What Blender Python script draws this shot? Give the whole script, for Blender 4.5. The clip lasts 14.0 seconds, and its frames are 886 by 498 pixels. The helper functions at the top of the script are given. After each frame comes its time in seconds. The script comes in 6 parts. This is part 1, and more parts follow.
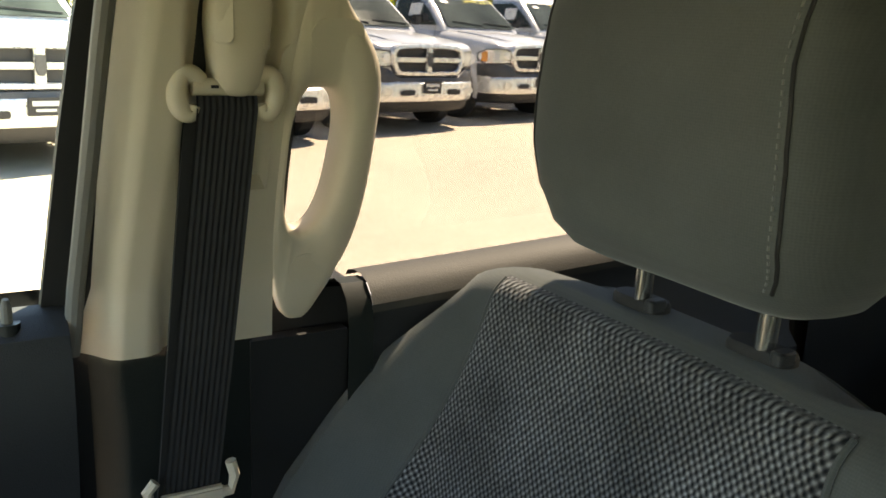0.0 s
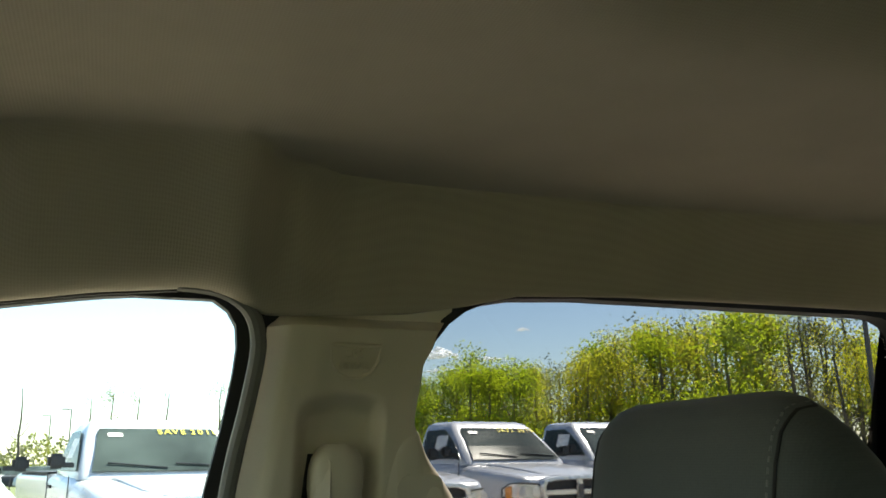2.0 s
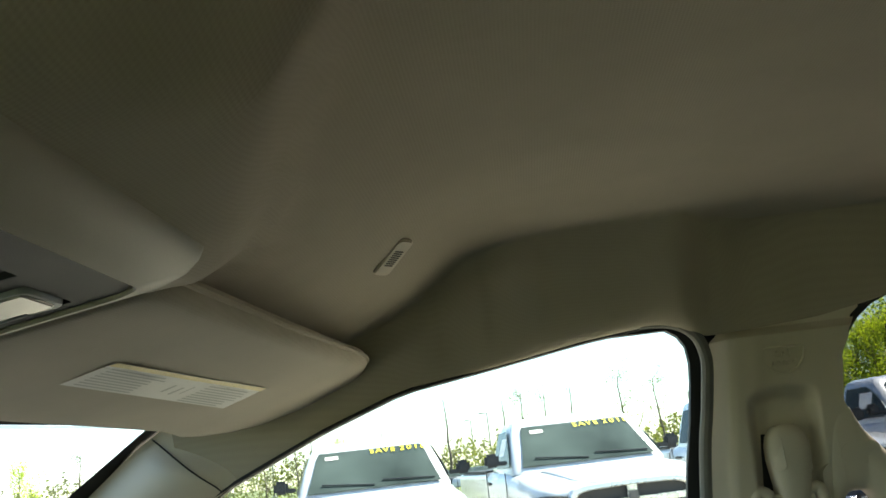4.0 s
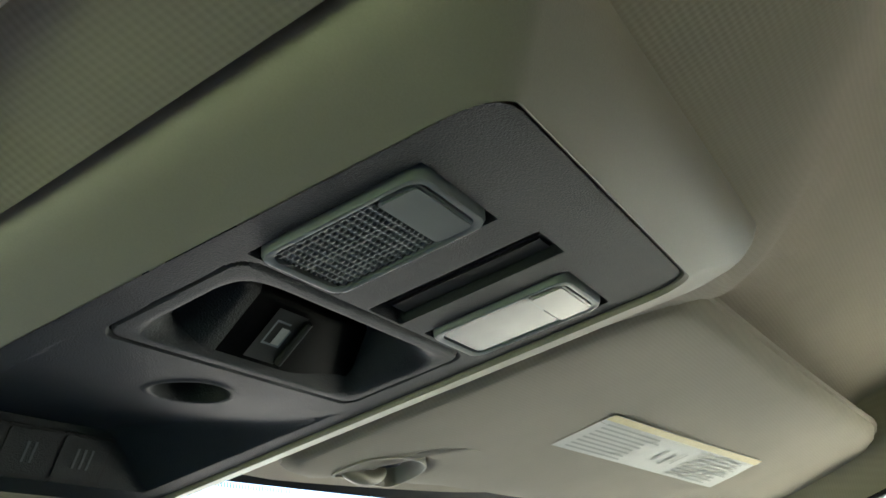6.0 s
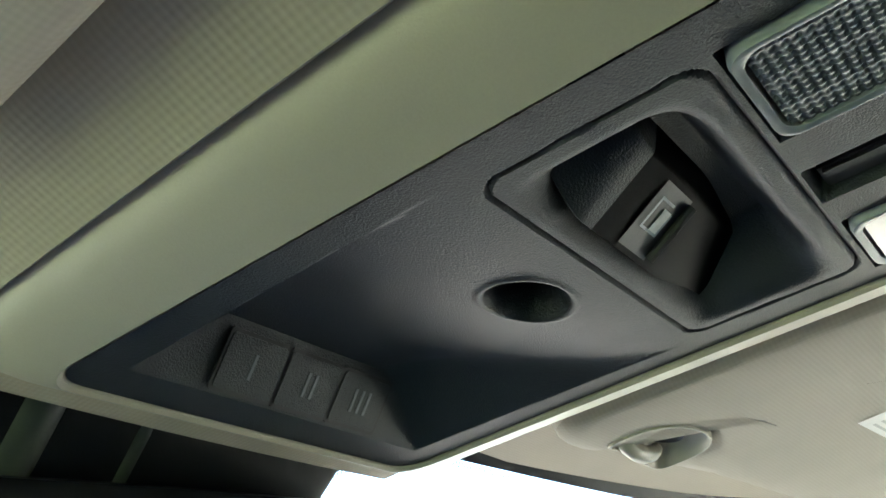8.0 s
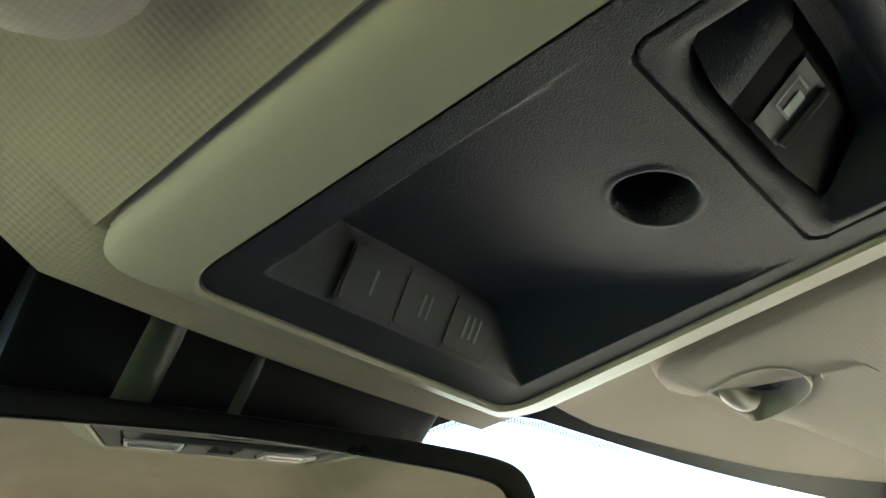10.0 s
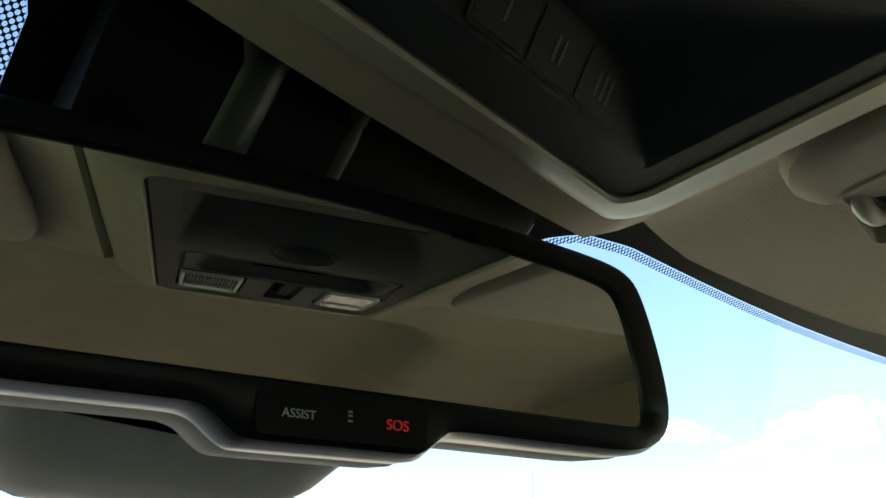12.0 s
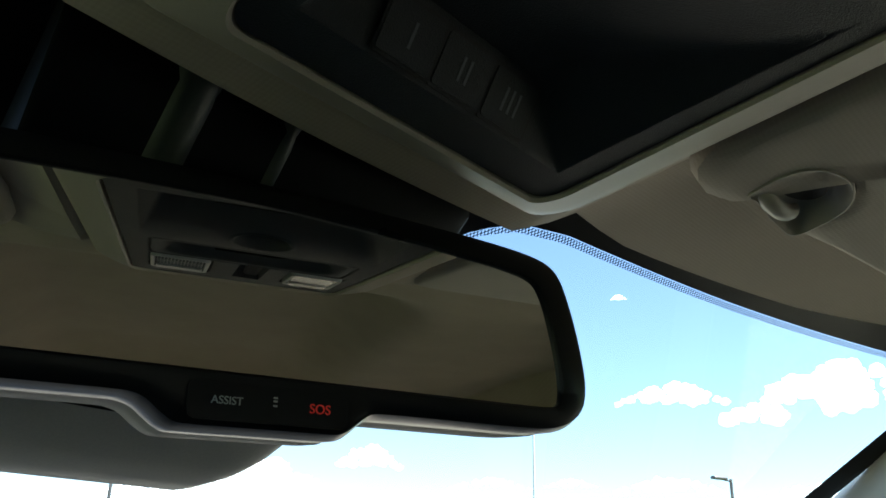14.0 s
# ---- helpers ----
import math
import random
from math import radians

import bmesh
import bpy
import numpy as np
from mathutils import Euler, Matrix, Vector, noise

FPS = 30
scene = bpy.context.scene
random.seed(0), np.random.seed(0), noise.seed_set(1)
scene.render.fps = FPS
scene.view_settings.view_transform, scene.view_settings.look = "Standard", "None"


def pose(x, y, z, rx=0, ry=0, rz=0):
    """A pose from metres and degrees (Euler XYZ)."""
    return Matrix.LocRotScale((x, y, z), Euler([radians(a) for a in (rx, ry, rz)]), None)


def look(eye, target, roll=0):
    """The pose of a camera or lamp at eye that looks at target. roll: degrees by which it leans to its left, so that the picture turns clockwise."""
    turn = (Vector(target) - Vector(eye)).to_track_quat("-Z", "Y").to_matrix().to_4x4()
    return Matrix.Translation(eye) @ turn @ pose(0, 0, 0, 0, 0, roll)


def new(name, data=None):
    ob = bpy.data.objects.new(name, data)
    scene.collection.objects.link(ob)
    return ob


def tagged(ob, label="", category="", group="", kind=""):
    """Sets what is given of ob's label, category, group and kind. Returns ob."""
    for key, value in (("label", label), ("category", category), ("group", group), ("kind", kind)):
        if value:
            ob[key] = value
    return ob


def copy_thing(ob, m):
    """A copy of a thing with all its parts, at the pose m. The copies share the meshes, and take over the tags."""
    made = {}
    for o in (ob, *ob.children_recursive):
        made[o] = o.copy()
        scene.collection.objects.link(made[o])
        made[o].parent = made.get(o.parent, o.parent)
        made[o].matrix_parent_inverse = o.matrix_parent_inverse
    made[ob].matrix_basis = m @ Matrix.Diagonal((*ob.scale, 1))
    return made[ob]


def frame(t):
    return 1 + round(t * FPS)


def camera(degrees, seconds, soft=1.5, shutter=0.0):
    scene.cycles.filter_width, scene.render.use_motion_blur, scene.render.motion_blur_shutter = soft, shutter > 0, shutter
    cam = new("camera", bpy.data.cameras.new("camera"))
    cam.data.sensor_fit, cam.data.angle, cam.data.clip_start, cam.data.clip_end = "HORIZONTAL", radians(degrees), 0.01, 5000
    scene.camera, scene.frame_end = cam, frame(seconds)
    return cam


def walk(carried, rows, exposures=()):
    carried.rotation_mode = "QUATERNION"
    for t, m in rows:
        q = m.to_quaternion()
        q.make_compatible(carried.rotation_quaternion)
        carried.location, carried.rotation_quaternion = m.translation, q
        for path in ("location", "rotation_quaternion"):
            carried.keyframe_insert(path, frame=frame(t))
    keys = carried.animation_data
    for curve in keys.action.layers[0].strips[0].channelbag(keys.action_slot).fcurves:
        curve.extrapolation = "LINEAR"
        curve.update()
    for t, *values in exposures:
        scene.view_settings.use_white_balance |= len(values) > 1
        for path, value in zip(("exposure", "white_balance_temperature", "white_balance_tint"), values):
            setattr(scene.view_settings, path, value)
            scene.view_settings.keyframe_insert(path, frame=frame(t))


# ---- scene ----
cam = camera(54.28, 14.0, soft=1.6)

# ---- the camera's way through the cab: seconds, eye, target, lean ----
PATH = [
    (0, (0.0702, 0.2260, 1.6144), (1.7319, -0.7709, 1.1195), 2.73),
    (0.5, (0.0349, 0.2082, 1.6274), (1.7588, -0.7886, 1.4410), 2.28),
    (1, (-0.0020, 0.1965, 1.6305), (1.7529, -0.7581, 1.7257), 1.36),
    (1.5, (-0.0178, 0.2022, 1.6317), (1.7800, -0.6227, 1.9275), 0.58),
    (2, (-0.0517, 0.2152, 1.6299), (1.7668, -0.4709, 2.1014), -0.72),
    (2.5, (-0.1209, 0.2158, 1.6430), (1.7578, -0.2632, 2.1338), -4.55),
    (3, (-0.1897, 0.2346, 1.6248), (1.7230, -0.0715, 2.1228), -9.34),
    (3.5, (-0.2434, 0.2757, 1.6362), (1.6884, 0.1224, 2.1307), -9.43),
    (4, (-0.2885, 0.3073, 1.6396), (1.6465, 0.4389, 2.1279), -6.84),
    (4.2, (-0.3033, 0.3138, 1.6419), (1.6117, 0.6131, 2.1351), -6.12),
    (6.3, (-0.2032, 0.4246, 1.6244), (1.3598, 1.3537, 2.4573), -3.76),
    (6.5, (-0.2026, 0.4378, 1.6234), (1.3420, 1.3903, 2.4643), -3.47),
    (7, (-0.1964, 0.4658, 1.6196), (1.3058, 1.4679, 2.4794), -2.68),
    (7.5, (-0.1939, 0.4903, 1.6159), (1.2700, 1.5326, 2.4937), -1.95),
    (8, (-0.1933, 0.5098, 1.6139), (1.2309, 1.5934, 2.5070), -0.86),
    (8.2, (-0.1905, 0.5173, 1.6111), (1.2143, 1.6221, 2.5089), -0.26),
    (10.3, (-0.2011, 0.5477, 1.5728), (1.1440, 1.6666, 2.5416), -0.91),
    (10.5, (-0.2024, 0.5546, 1.5678), (1.1472, 1.6679, 2.5368), -0.96),
    (11, (-0.1918, 0.5719, 1.5540), (1.1437, 1.7581, 2.4535), 1.00),
    (11.5, (-0.1816, 0.5967, 1.5490), (1.1686, 1.7870, 2.4209), 1.18),
    (12, (-0.1782, 0.6022, 1.5458), (1.2015, 1.8028, 2.3550), 1.16),
    (12.5, (-0.1771, 0.6025, 1.5478), (1.1976, 1.7932, 2.3798), 0.46),
    (13, (-0.1791, 0.6000, 1.5492), (1.2153, 1.7945, 2.3422), 0.25),
    (13.5, (-0.1791, 0.5988, 1.5492), (1.2207, 1.7905, 2.3368), 0.32),
    (14, (-0.1827, 0.5617, 1.5473), (1.2201, 1.7859, 2.2778), 1.27),
]
EXPOSURES = [(0.0, 4.3, 8800, 13), (0.5, 3.65, 8200, 10), (1.0, 3.4, 8300, 10), (1.5, 3.45, 7600, 9), (2.5, 3.55, 6700, 6), (3.0, 3.65, 6700, 6), (4.2, 3.5, 6700, 5), (6.3, 4.81, 6000, 8), (7.0, 5.2, 6000, 8), (8.2, 5.52, 6000, 8), (10.3, 4.97, 6600, 5), (11.05, 4.4, 6500, 5), (11.45, 3.92, 6800, 5), (12.0, 3.35, 6900, 4), (13.0, 3.05, 6500, 4), (14.0, 3.0, 6300, 4)]
walk(cam, [(t, look(eye, target, roll)) for t, eye, target, roll in PATH], EXPOSURES)

# ---- daylight: clear sky, high sun behind the truck row ----
SUN_AZ, SUN_EL = 160.0, 55.0
world = bpy.data.worlds.new("sky")
scene.world = world
world.use_nodes = True
wn = world.node_tree
wn.nodes.clear()
w_out = wn.nodes.new("ShaderNodeOutputWorld")
w_bg = wn.nodes.new("ShaderNodeBackground")
w_sky = wn.nodes.new("ShaderNodeTexSky")
w_sky.sky_type = "NISHITA"
w_sky.sun_disc = False
w_sky.sun_elevation = radians(SUN_EL)
w_sky.sun_rotation = radians(SUN_AZ)
w_sky.air_density, w_sky.dust_density, w_sky.ozone_density = 1.0, 0.25, 3.0
w_bg.inputs["Strength"].default_value = 0.088
wn.links.new(w_sky.outputs[0], w_bg.inputs[0])
wn.links.new(w_bg.outputs[0], w_out.inputs[0])
sun_data = bpy.data.lights.new("sun", "SUN")
sun_data.energy, sun_data.angle, sun_data.color = 5.0, radians(0.55), (1.0, 0.95, 0.87)
sun = new("sun", sun_data)
a, e = radians(SUN_AZ), radians(SUN_EL)
sun.matrix_world = look((0, 0, 40), (-math.sin(a) * math.cos(e), -math.cos(a) * math.cos(e), 40 - math.sin(e)))


# ---- materials ----
def nodes_of(name):
    m = bpy.data.materials.new(name)
    m.use_nodes = True
    return m, m.node_tree, m.node_tree.nodes["Principled BSDF"]


def mat(name, base, rough=0.6, metal=0.0, grain=900.0, vary=0.12, blotch=6.0, bump=0.15, depth=0.0004, spec=0.5, coat=0.0):
    """A plain surface: fine grain in the relief, slow blotches and fine specks in the colour."""
    m, t, b = nodes_of(name)
    n, l = t.nodes, t.links
    tc = n.new("ShaderNodeTexCoord")
    fine, slow = n.new("ShaderNodeTexNoise"), n.new("ShaderNodeTexNoise")
    fine.inputs["Scale"].default_value, slow.inputs["Scale"].default_value = grain, blotch
    fine.inputs["Detail"].default_value, slow.inputs["Detail"].default_value = 4, 5
    l.new(tc.outputs["Object"], fine.inputs["Vector"])
    l.new(tc.outputs["Object"], slow.inputs["Vector"])
    add = n.new("ShaderNodeMath")
    add.operation = "ADD"
    l.new(fine.outputs["Fac"], add.inputs[0])
    l.new(slow.outputs["Fac"], add.inputs[1])
    ramp = n.new("ShaderNodeMapRange")
    ramp.inputs["From Min"].default_value, ramp.inputs["From Max"].default_value = 0.6, 1.4
    ramp.inputs["To Min"].default_value, ramp.inputs["To Max"].default_value = 1 - vary, 1 + vary
    l.new(add.outputs[0], ramp.inputs["Value"])
    mul = n.new("ShaderNodeVectorMath")
    mul.operation = "SCALE"
    mul.inputs[0].default_value = base
    l.new(ramp.outputs[0], mul.inputs["Scale"])
    l.new(mul.outputs[0], b.inputs["Base Color"])
    rr = n.new("ShaderNodeMapRange")
    rr.inputs["To Min"].default_value, rr.inputs["To Max"].default_value = max(0.02, rough - 0.08), min(1, rough + 0.08)
    l.new(slow.outputs["Fac"], rr.inputs["Value"])
    l.new(rr.outputs[0], b.inputs["Roughness"])
    b.inputs["Metallic"].default_value = metal
    b.inputs["Specular IOR Level"].default_value = spec
    b.inputs["Coat Weight"].default_value = coat
    if bump:
        bp = n.new("ShaderNodeBump")
        bp.inputs["Strength"].default_value, bp.inputs["Distance"].default_value = bump, depth
        l.new(fine.outputs["Fac"], bp.inputs["Height"])
        l.new(bp.outputs[0], b.inputs["Normal"])
    return m


def weave(name, base, dark, pitch, axes, rough=0.9, bump=0.6, depth=0.0008, mixin=0.6, vary=0.15, power=1.0, ratio=1.0, dots=False):
    """Cloth: staggered threads of the given pitch over two axes of the place."""
    m, t, b = nodes_of(name)
    n, l = t.nodes, t.links
    tc, sep = n.new("ShaderNodeTexCoord"), n.new("ShaderNodeSeparateXYZ")
    l.new(tc.outputs["Object"], sep.inputs[0])

    def math_node(op, p, q=None):
        k = n.new("ShaderNodeMath")
        k.operation = op
        for i, v in enumerate((p, q)):
            if v is None:
                continue
            if isinstance(v, (int, float)):
                k.inputs[i].default_value = v
            else:
                l.new(v, k.inputs[i])
        return k.outputs[0]

    k = 2 * math.pi / pitch
    u, v = sep.outputs[axes[0]], math_node("MULTIPLY", sep.outputs[axes[1]], ratio)
    if dots:
        wob = n.new("ShaderNodeTexNoise")
        wob.inputs["Scale"].default_value, wob.inputs["Detail"].default_value = 160, 3
        l.new(tc.outputs["Object"], wob.inputs["Vector"])
        shift = math_node("MULTIPLY", math_node("SUBTRACT", wob.outputs["Fac"], 0.5), pitch * 0.40)
        su = math_node("SINE", math_node("MULTIPLY", math_node("ADD", u, shift), k))
        sv = math_node("SINE", math_node("MULTIPLY", math_node("ADD", v, shift), k))
    else:
        su = math_node("SINE", math_node("MULTIPLY", math_node("ADD", u, v), k * 0.5))
        sv = math_node("SINE", math_node("MULTIPLY", math_node("SUBTRACT", u, v), k * 0.5))
    both = math_node("MULTIPLY", su, sv)
    height = math_node("MULTIPLY", math_node("ADD", both, 1.0), 0.5)
    noise_n = n.new("ShaderNodeTexNoise")
    noise_n.inputs["Scale"].default_value, noise_n.inputs["Detail"].default_value = 14, 6
    l.new(tc.outputs["Object"], noise_n.inputs["Vector"])
    fuzz = n.new("ShaderNodeTexNoise")
    fuzz.inputs["Scale"].default_value = 300 if dots else 700
    l.new(tc.outputs["Object"], fuzz.inputs["Vector"])
    mix = n.new("ShaderNodeMix")
    mix.data_type = "RGBA"
    mix.inputs[6].default_value, mix.inputs[7].default_value = (*dark, 1), (*base, 1)
    fac = math_node("POWER", math_node("ADD", math_node("MULTIPLY", height, mixin), math_node("MULTIPLY", fuzz.outputs["Fac"], 1 - mixin)), power)
    l.new(fac, mix.inputs[0])
    ramp = n.new("ShaderNodeMapRange")
    ramp.inputs["From Min"].default_value, ramp.inputs["From Max"].default_value = 0.3, 0.7
    ramp.inputs["To Min"].default_value, ramp.inputs["To Max"].default_value = 1 - vary, 1 + vary
    l.new(noise_n.outputs["Fac"], ramp.inputs["Value"])
    mul = n.new("ShaderNodeVectorMath")
    mul.operation = "SCALE"
    l.new(mix.outputs[2], mul.inputs[0])
    l.new(ramp.outputs[0], mul.inputs["Scale"])
    l.new(mul.outputs[0], b.inputs["Base Color"])
    b.inputs["Roughness"].default_value = rough
    b.inputs["Specular IOR Level"].default_value = 0.15
    b.inputs["Sheen Weight"].default_value = 0.15
    bp = n.new("ShaderNodeBump")
    bp.inputs["Strength"].default_value, bp.inputs["Distance"].default_value = bump, depth
    l.new(height, bp.inputs["Height"])
    l.new(bp.outputs[0], b.inputs["Normal"])
    return m


def pane_mat(name, tint, gloss=0.04):
    """Flat glass: clear light through it, a weak mirror on it."""
    m = bpy.data.materials.new(name)
    m.use_nodes = True
    t = m.node_tree
    t.nodes.clear()
    out, tr, gl, mx = (t.nodes.new("ShaderNode" + k) for k in ("OutputMaterial", "BsdfTransparent", "BsdfGlossy", "MixShader"))
    tr.inputs[0].default_value = (*tint, 1)
    gl.inputs["Roughness"].default_value = 0.01
    mx.inputs[0].default_value = gloss
    t.links.new(tr.outputs[0], mx.inputs[1])
    t.links.new(gl.outputs[0], mx.inputs[2])
    t.links.new(mx.outputs[0], out.inputs[0])
    return m


def dotted_mat(name, pitch, hole):
    """Black ceramic print on glass with a honeycomb of clear dots."""
    m = bpy.data.materials.new(name)
    m.use_nodes = True
    t = m.node_tree
    n, l = t.nodes, t.links
    b, out = n["Principled BSDF"], n["Material Output"]
    b.inputs["Base Color"].default_value = (0.006, 0.007, 0.009, 1)
    b.inputs["Roughness"].default_value = 0.35
    tr, mx = n.new("ShaderNodeBsdfTransparent"), n.new("ShaderNodeMixShader")
    tc, vo = n.new("ShaderNodeTexCoord"), n.new("ShaderNodeTexVoronoi")
    mp = n.new("ShaderNodeMapping")
    mp.inputs["Rotation"].default_value = (0, 0, radians(45))
    vo.voronoi_dimensions = "2D"
    vo.inputs["Scale"].default_value, vo.inputs["Randomness"].default_value = 1 / pitch, 0.0
    l.new(tc.outputs["Object"], mp.inputs["Vector"])
    l.new(mp.outputs[0], vo.inputs["Vector"])
    lt = n.new("ShaderNodeMath")
    lt.operation = "LESS_THAN"
    lt.inputs[1].default_value = hole
    l.new(vo.outputs["Distance"], lt.inputs[0])
    l.new(lt.outputs[0], mx.inputs[0])
    l.new(b.outputs[0], mx.inputs[1])
    l.new(tr.outputs[0], mx.inputs[2])
    l.new(mx.outputs[0], out.inputs[0])
    return m


def light_mat(name, colour, strength):
    m, t, b = nodes_of(name)
    b.inputs["Base Color"].default_value = (*colour, 1)
    b.inputs["Emission Color"].default_value = (*colour, 1)
    b.inputs["Emission Strength"].default_value = strength
    return m


def leaf_mat(name, base):
    """Leaves: light falls on them and through them."""
    m = mat(name, base, 0.7, grain=1.2, vary=0.45, blotch=0.35, bump=0)
    n, l = m.node_tree.nodes, m.node_tree.links
    tr, mx = n.new("ShaderNodeBsdfTranslucent"), n.new("ShaderNodeMixShader")
    tr.inputs[0].default_value = (base[0] * 1.6, base[1] * 1.5, base[2] * 0.8, 1)
    mx.inputs[0].default_value = 0.55
    l.new(n["Principled BSDF"].outputs[0], mx.inputs[1])
    l.new(tr.outputs[0], mx.inputs[2])
    l.new(mx.outputs[0], n["Material Output"].inputs[0])
    return m


TAN = mat("tan_plastic", (0.60, 0.53, 0.415), 0.5, grain=1500, vary=0.05, bump=0.25, depth=0.0003)
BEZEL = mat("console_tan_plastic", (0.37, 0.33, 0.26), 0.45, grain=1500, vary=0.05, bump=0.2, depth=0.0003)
TAN_SEAL = mat("grey_rubber", (0.17, 0.165, 0.15), 0.7, grain=700, vary=0.08)
CLOTH = weave("headliner_cloth", (0.44, 0.385, 0.295), (0.385, 0.335, 0.255), 0.0021, ("X", "Y"), bump=0.26, depth=0.0005, mixin=0.6, vary=0.05)
VISOR_CLOTH = weave("visor_cloth", (0.46, 0.41, 0.325), (0.40, 0.355, 0.28), 0.0020, ("X", "Y"), bump=0.18, depth=0.0004, vary=0.05)
DARK = mat("dark_plastic", (0.019, 0.0215, 0.025), 0.55, grain=1100, vary=0.2, blotch=14, bump=0.5, depth=0.0006)
DARK_SMOOTH = mat("dark_smooth_plastic", (0.026, 0.029, 0.028), 0.38, grain=900, vary=0.15, bump=0.1)
DASH = mat("dash_top_vinyl", (0.085, 0.080, 0.070), 0.6, grain=420, vary=0.12, bump=0.6, depth=0.001)
BLACK = mat("black_rubber", (0.010, 0.010, 0.011), 0.7, grain=500, vary=0.2)
SILL = mat("soft_dark_vinyl", (0.055, 0.052, 0.046), 0.7, grain=620, vary=0.15, bump=0.45, depth=0.0007)
COVER_DARK = mat("green_black_plastic", (0.0105, 0.0140, 0.0125), 0.6, grain=1100, vary=0.2, blotch=14, bump=0.4, depth=0.0005, spec=0.3)
SEAT_GREY = weave("seat_grey_cloth", (0.092, 0.101, 0.098), (0.062, 0.069, 0.068), 0.0016, ("X", "Z"), bump=0.15, depth=0.0004, mixin=0.3, vary=0.10)
SEAT_MESH = weave("seat_woven_insert", (0.40, 0.405, 0.41), (0.002, 0.003, 0.005), 0.0054, ("X", "Z"), bump=0.9, depth=0.0016, mixin=0.66, vary=0.40, power=2.6, ratio=0.80, dots=True)
PANEL = mat("blue_black_panel_plastic", (0.0095, 0.0130, 0.0160), 0.52, grain=1700, vary=0.30, blotch=26, bump=0.7, depth=0.0005, spec=0.4)
GLOSS = mat("black_mirror_plastic", (0.007, 0.0075, 0.0085), 0.30, grain=900, vary=0.15, bump=0.05, spec=0.22)
THREAD = mat("grey_thread", (0.155, 0.160, 0.155), 0.8, grain=900)
BELT = weave("belt_webbing", (0.030, 0.031, 0.034), (0.012, 0.012, 0.013), 0.0045, ("Y", "Y"), rough=0.6, bump=0.9, depth=0.001, mixin=0.8)
CHROME = mat("chrome", (0.75, 0.76, 0.77), 0.12, 1.0, grain=60, vary=0.04, bump=0)
POST = mat("polished_steel", (0.90, 0.90, 0.88), 0.22, 1.0, grain=60, vary=0.04, bump=0)
MIRROR = mat("mirror_glass", (0.88, 0.88, 0.82), 0.02, 1.0, grain=5, vary=0.0, bump=0)
mirror_b = MIRROR.node_tree.nodes["Principled BSDF"]
MIRROR.node_tree.links.remove(mirror_b.inputs["Roughness"].links[0])
mirror_b.inputs["Roughness"].default_value = 0.0
LABEL = mat("label_paper", (0.72, 0.71, 0.68), 0.5, grain=300, vary=0.05, bump=0.0)
LABEL_YELLOW = mat("label_yellow", (0.70, 0.58, 0.25), 0.5, grain=300, bump=0.0)
PRINT = mat("grey_print", (0.47, 0.47, 0.45), 0.6, bump=0.0)
WHITE_PRINT = mat("white_print", (0.50, 0.51, 0.50), 0.5, bump=0.0)
DIM_PRINT = mat("dim_print", (0.22, 0.25, 0.28), 0.5, bump=0.0)
# the red lettering glows faintly by itself, with no lamp behind it
RED_PRINT = light_mat("red_print", (0.42, 0.025, 0.018), 0.03)
SIDE_GLASS = pane_mat("clear_side_glass", (0.60, 0.63, 0.61))
PRIVACY_GLASS = pane_mat("tinted_privacy_glass", (0.31, 0.31, 0.31), 0.02)
WIND_GLASS = pane_mat("windshield_glass", (0.44, 0.455, 0.465))
FRIT = mat("black_ceramic_print", (0.004, 0.0045, 0.006), 0.35, bump=0.0, spec=0.12)
FRIT_DOTS = dotted_mat("dotted_ceramic_print", 0.0018, 0.40)
WHITE_PAINT = mat("white_truck_paint", (0.64, 0.65, 0.67), 0.25, grain=3, vary=0.02, bump=0, coat=0.6)
# unseen outer paint, kept dark so that it bounces little light
CAB_PAINT = mat("dark_cab_paint", (0.030, 0.032, 0.036), 0.3, grain=3, vary=0.05, bump=0, coat=0.6)
SILVER_PAINT = mat("silver_truck_paint", (0.52, 0.53, 0.55), 0.3, 0.15, grain=3, vary=0.03, bump=0, coat=0.6)
CAR_DARK = mat("truck_dark_plastic", (0.02, 0.02, 0.022), 0.6, grain=60)
CAR_GLASS = mat("truck_glass", (0.045, 0.058, 0.055), 0.05, 0.0, grain=2, vary=0.5, blotch=1.5, bump=0, spec=0.10)
BRIGHT = mat("bright_plated_trim", (0.72, 0.72, 0.71), 0.28, 0.65, grain=40, vary=0.05, bump=0)
COVER_GREY = mat("bumper_grey_plastic", (0.060, 0.060, 0.063), 0.55, grain=60)
ALLOY = mat("silver_alloy", (0.55, 0.55, 0.56), 0.35, 0.3, grain=40, vary=0.08, bump=0)
TYRE = mat("tyre_rubber", (0.018, 0.018, 0.018), 0.85, grain=80)
LAMP_CLEAR = mat("clear_headlight", (0.68, 0.68, 0.66), 0.15, 0.5, grain=40, vary=0.25, bump=0.3, depth=0.01)
AMBER = mat("amber_lens", (0.75, 0.28, 0.03), 0.2, bump=0)
YELLOW = mat("yellow_lettering", (0.85, 0.72, 0.03), 0.6, bump=0)
ASPHALT = mat("lot_asphalt", (0.40, 0.345, 0.275), 0.9, grain=7, vary=0.14, blotch=0.55, bump=0.0)
GRASS = mat("grass", (0.105, 0.124, 0.045), 0.95, grain=3, vary=0.35, blotch=0.05, bump=0.6, depth=0.1)
BARK = mat("bark", (0.105, 0.085, 0.065), 0.9, grain=12, vary=0.3, bump=0.5, depth=0.03)
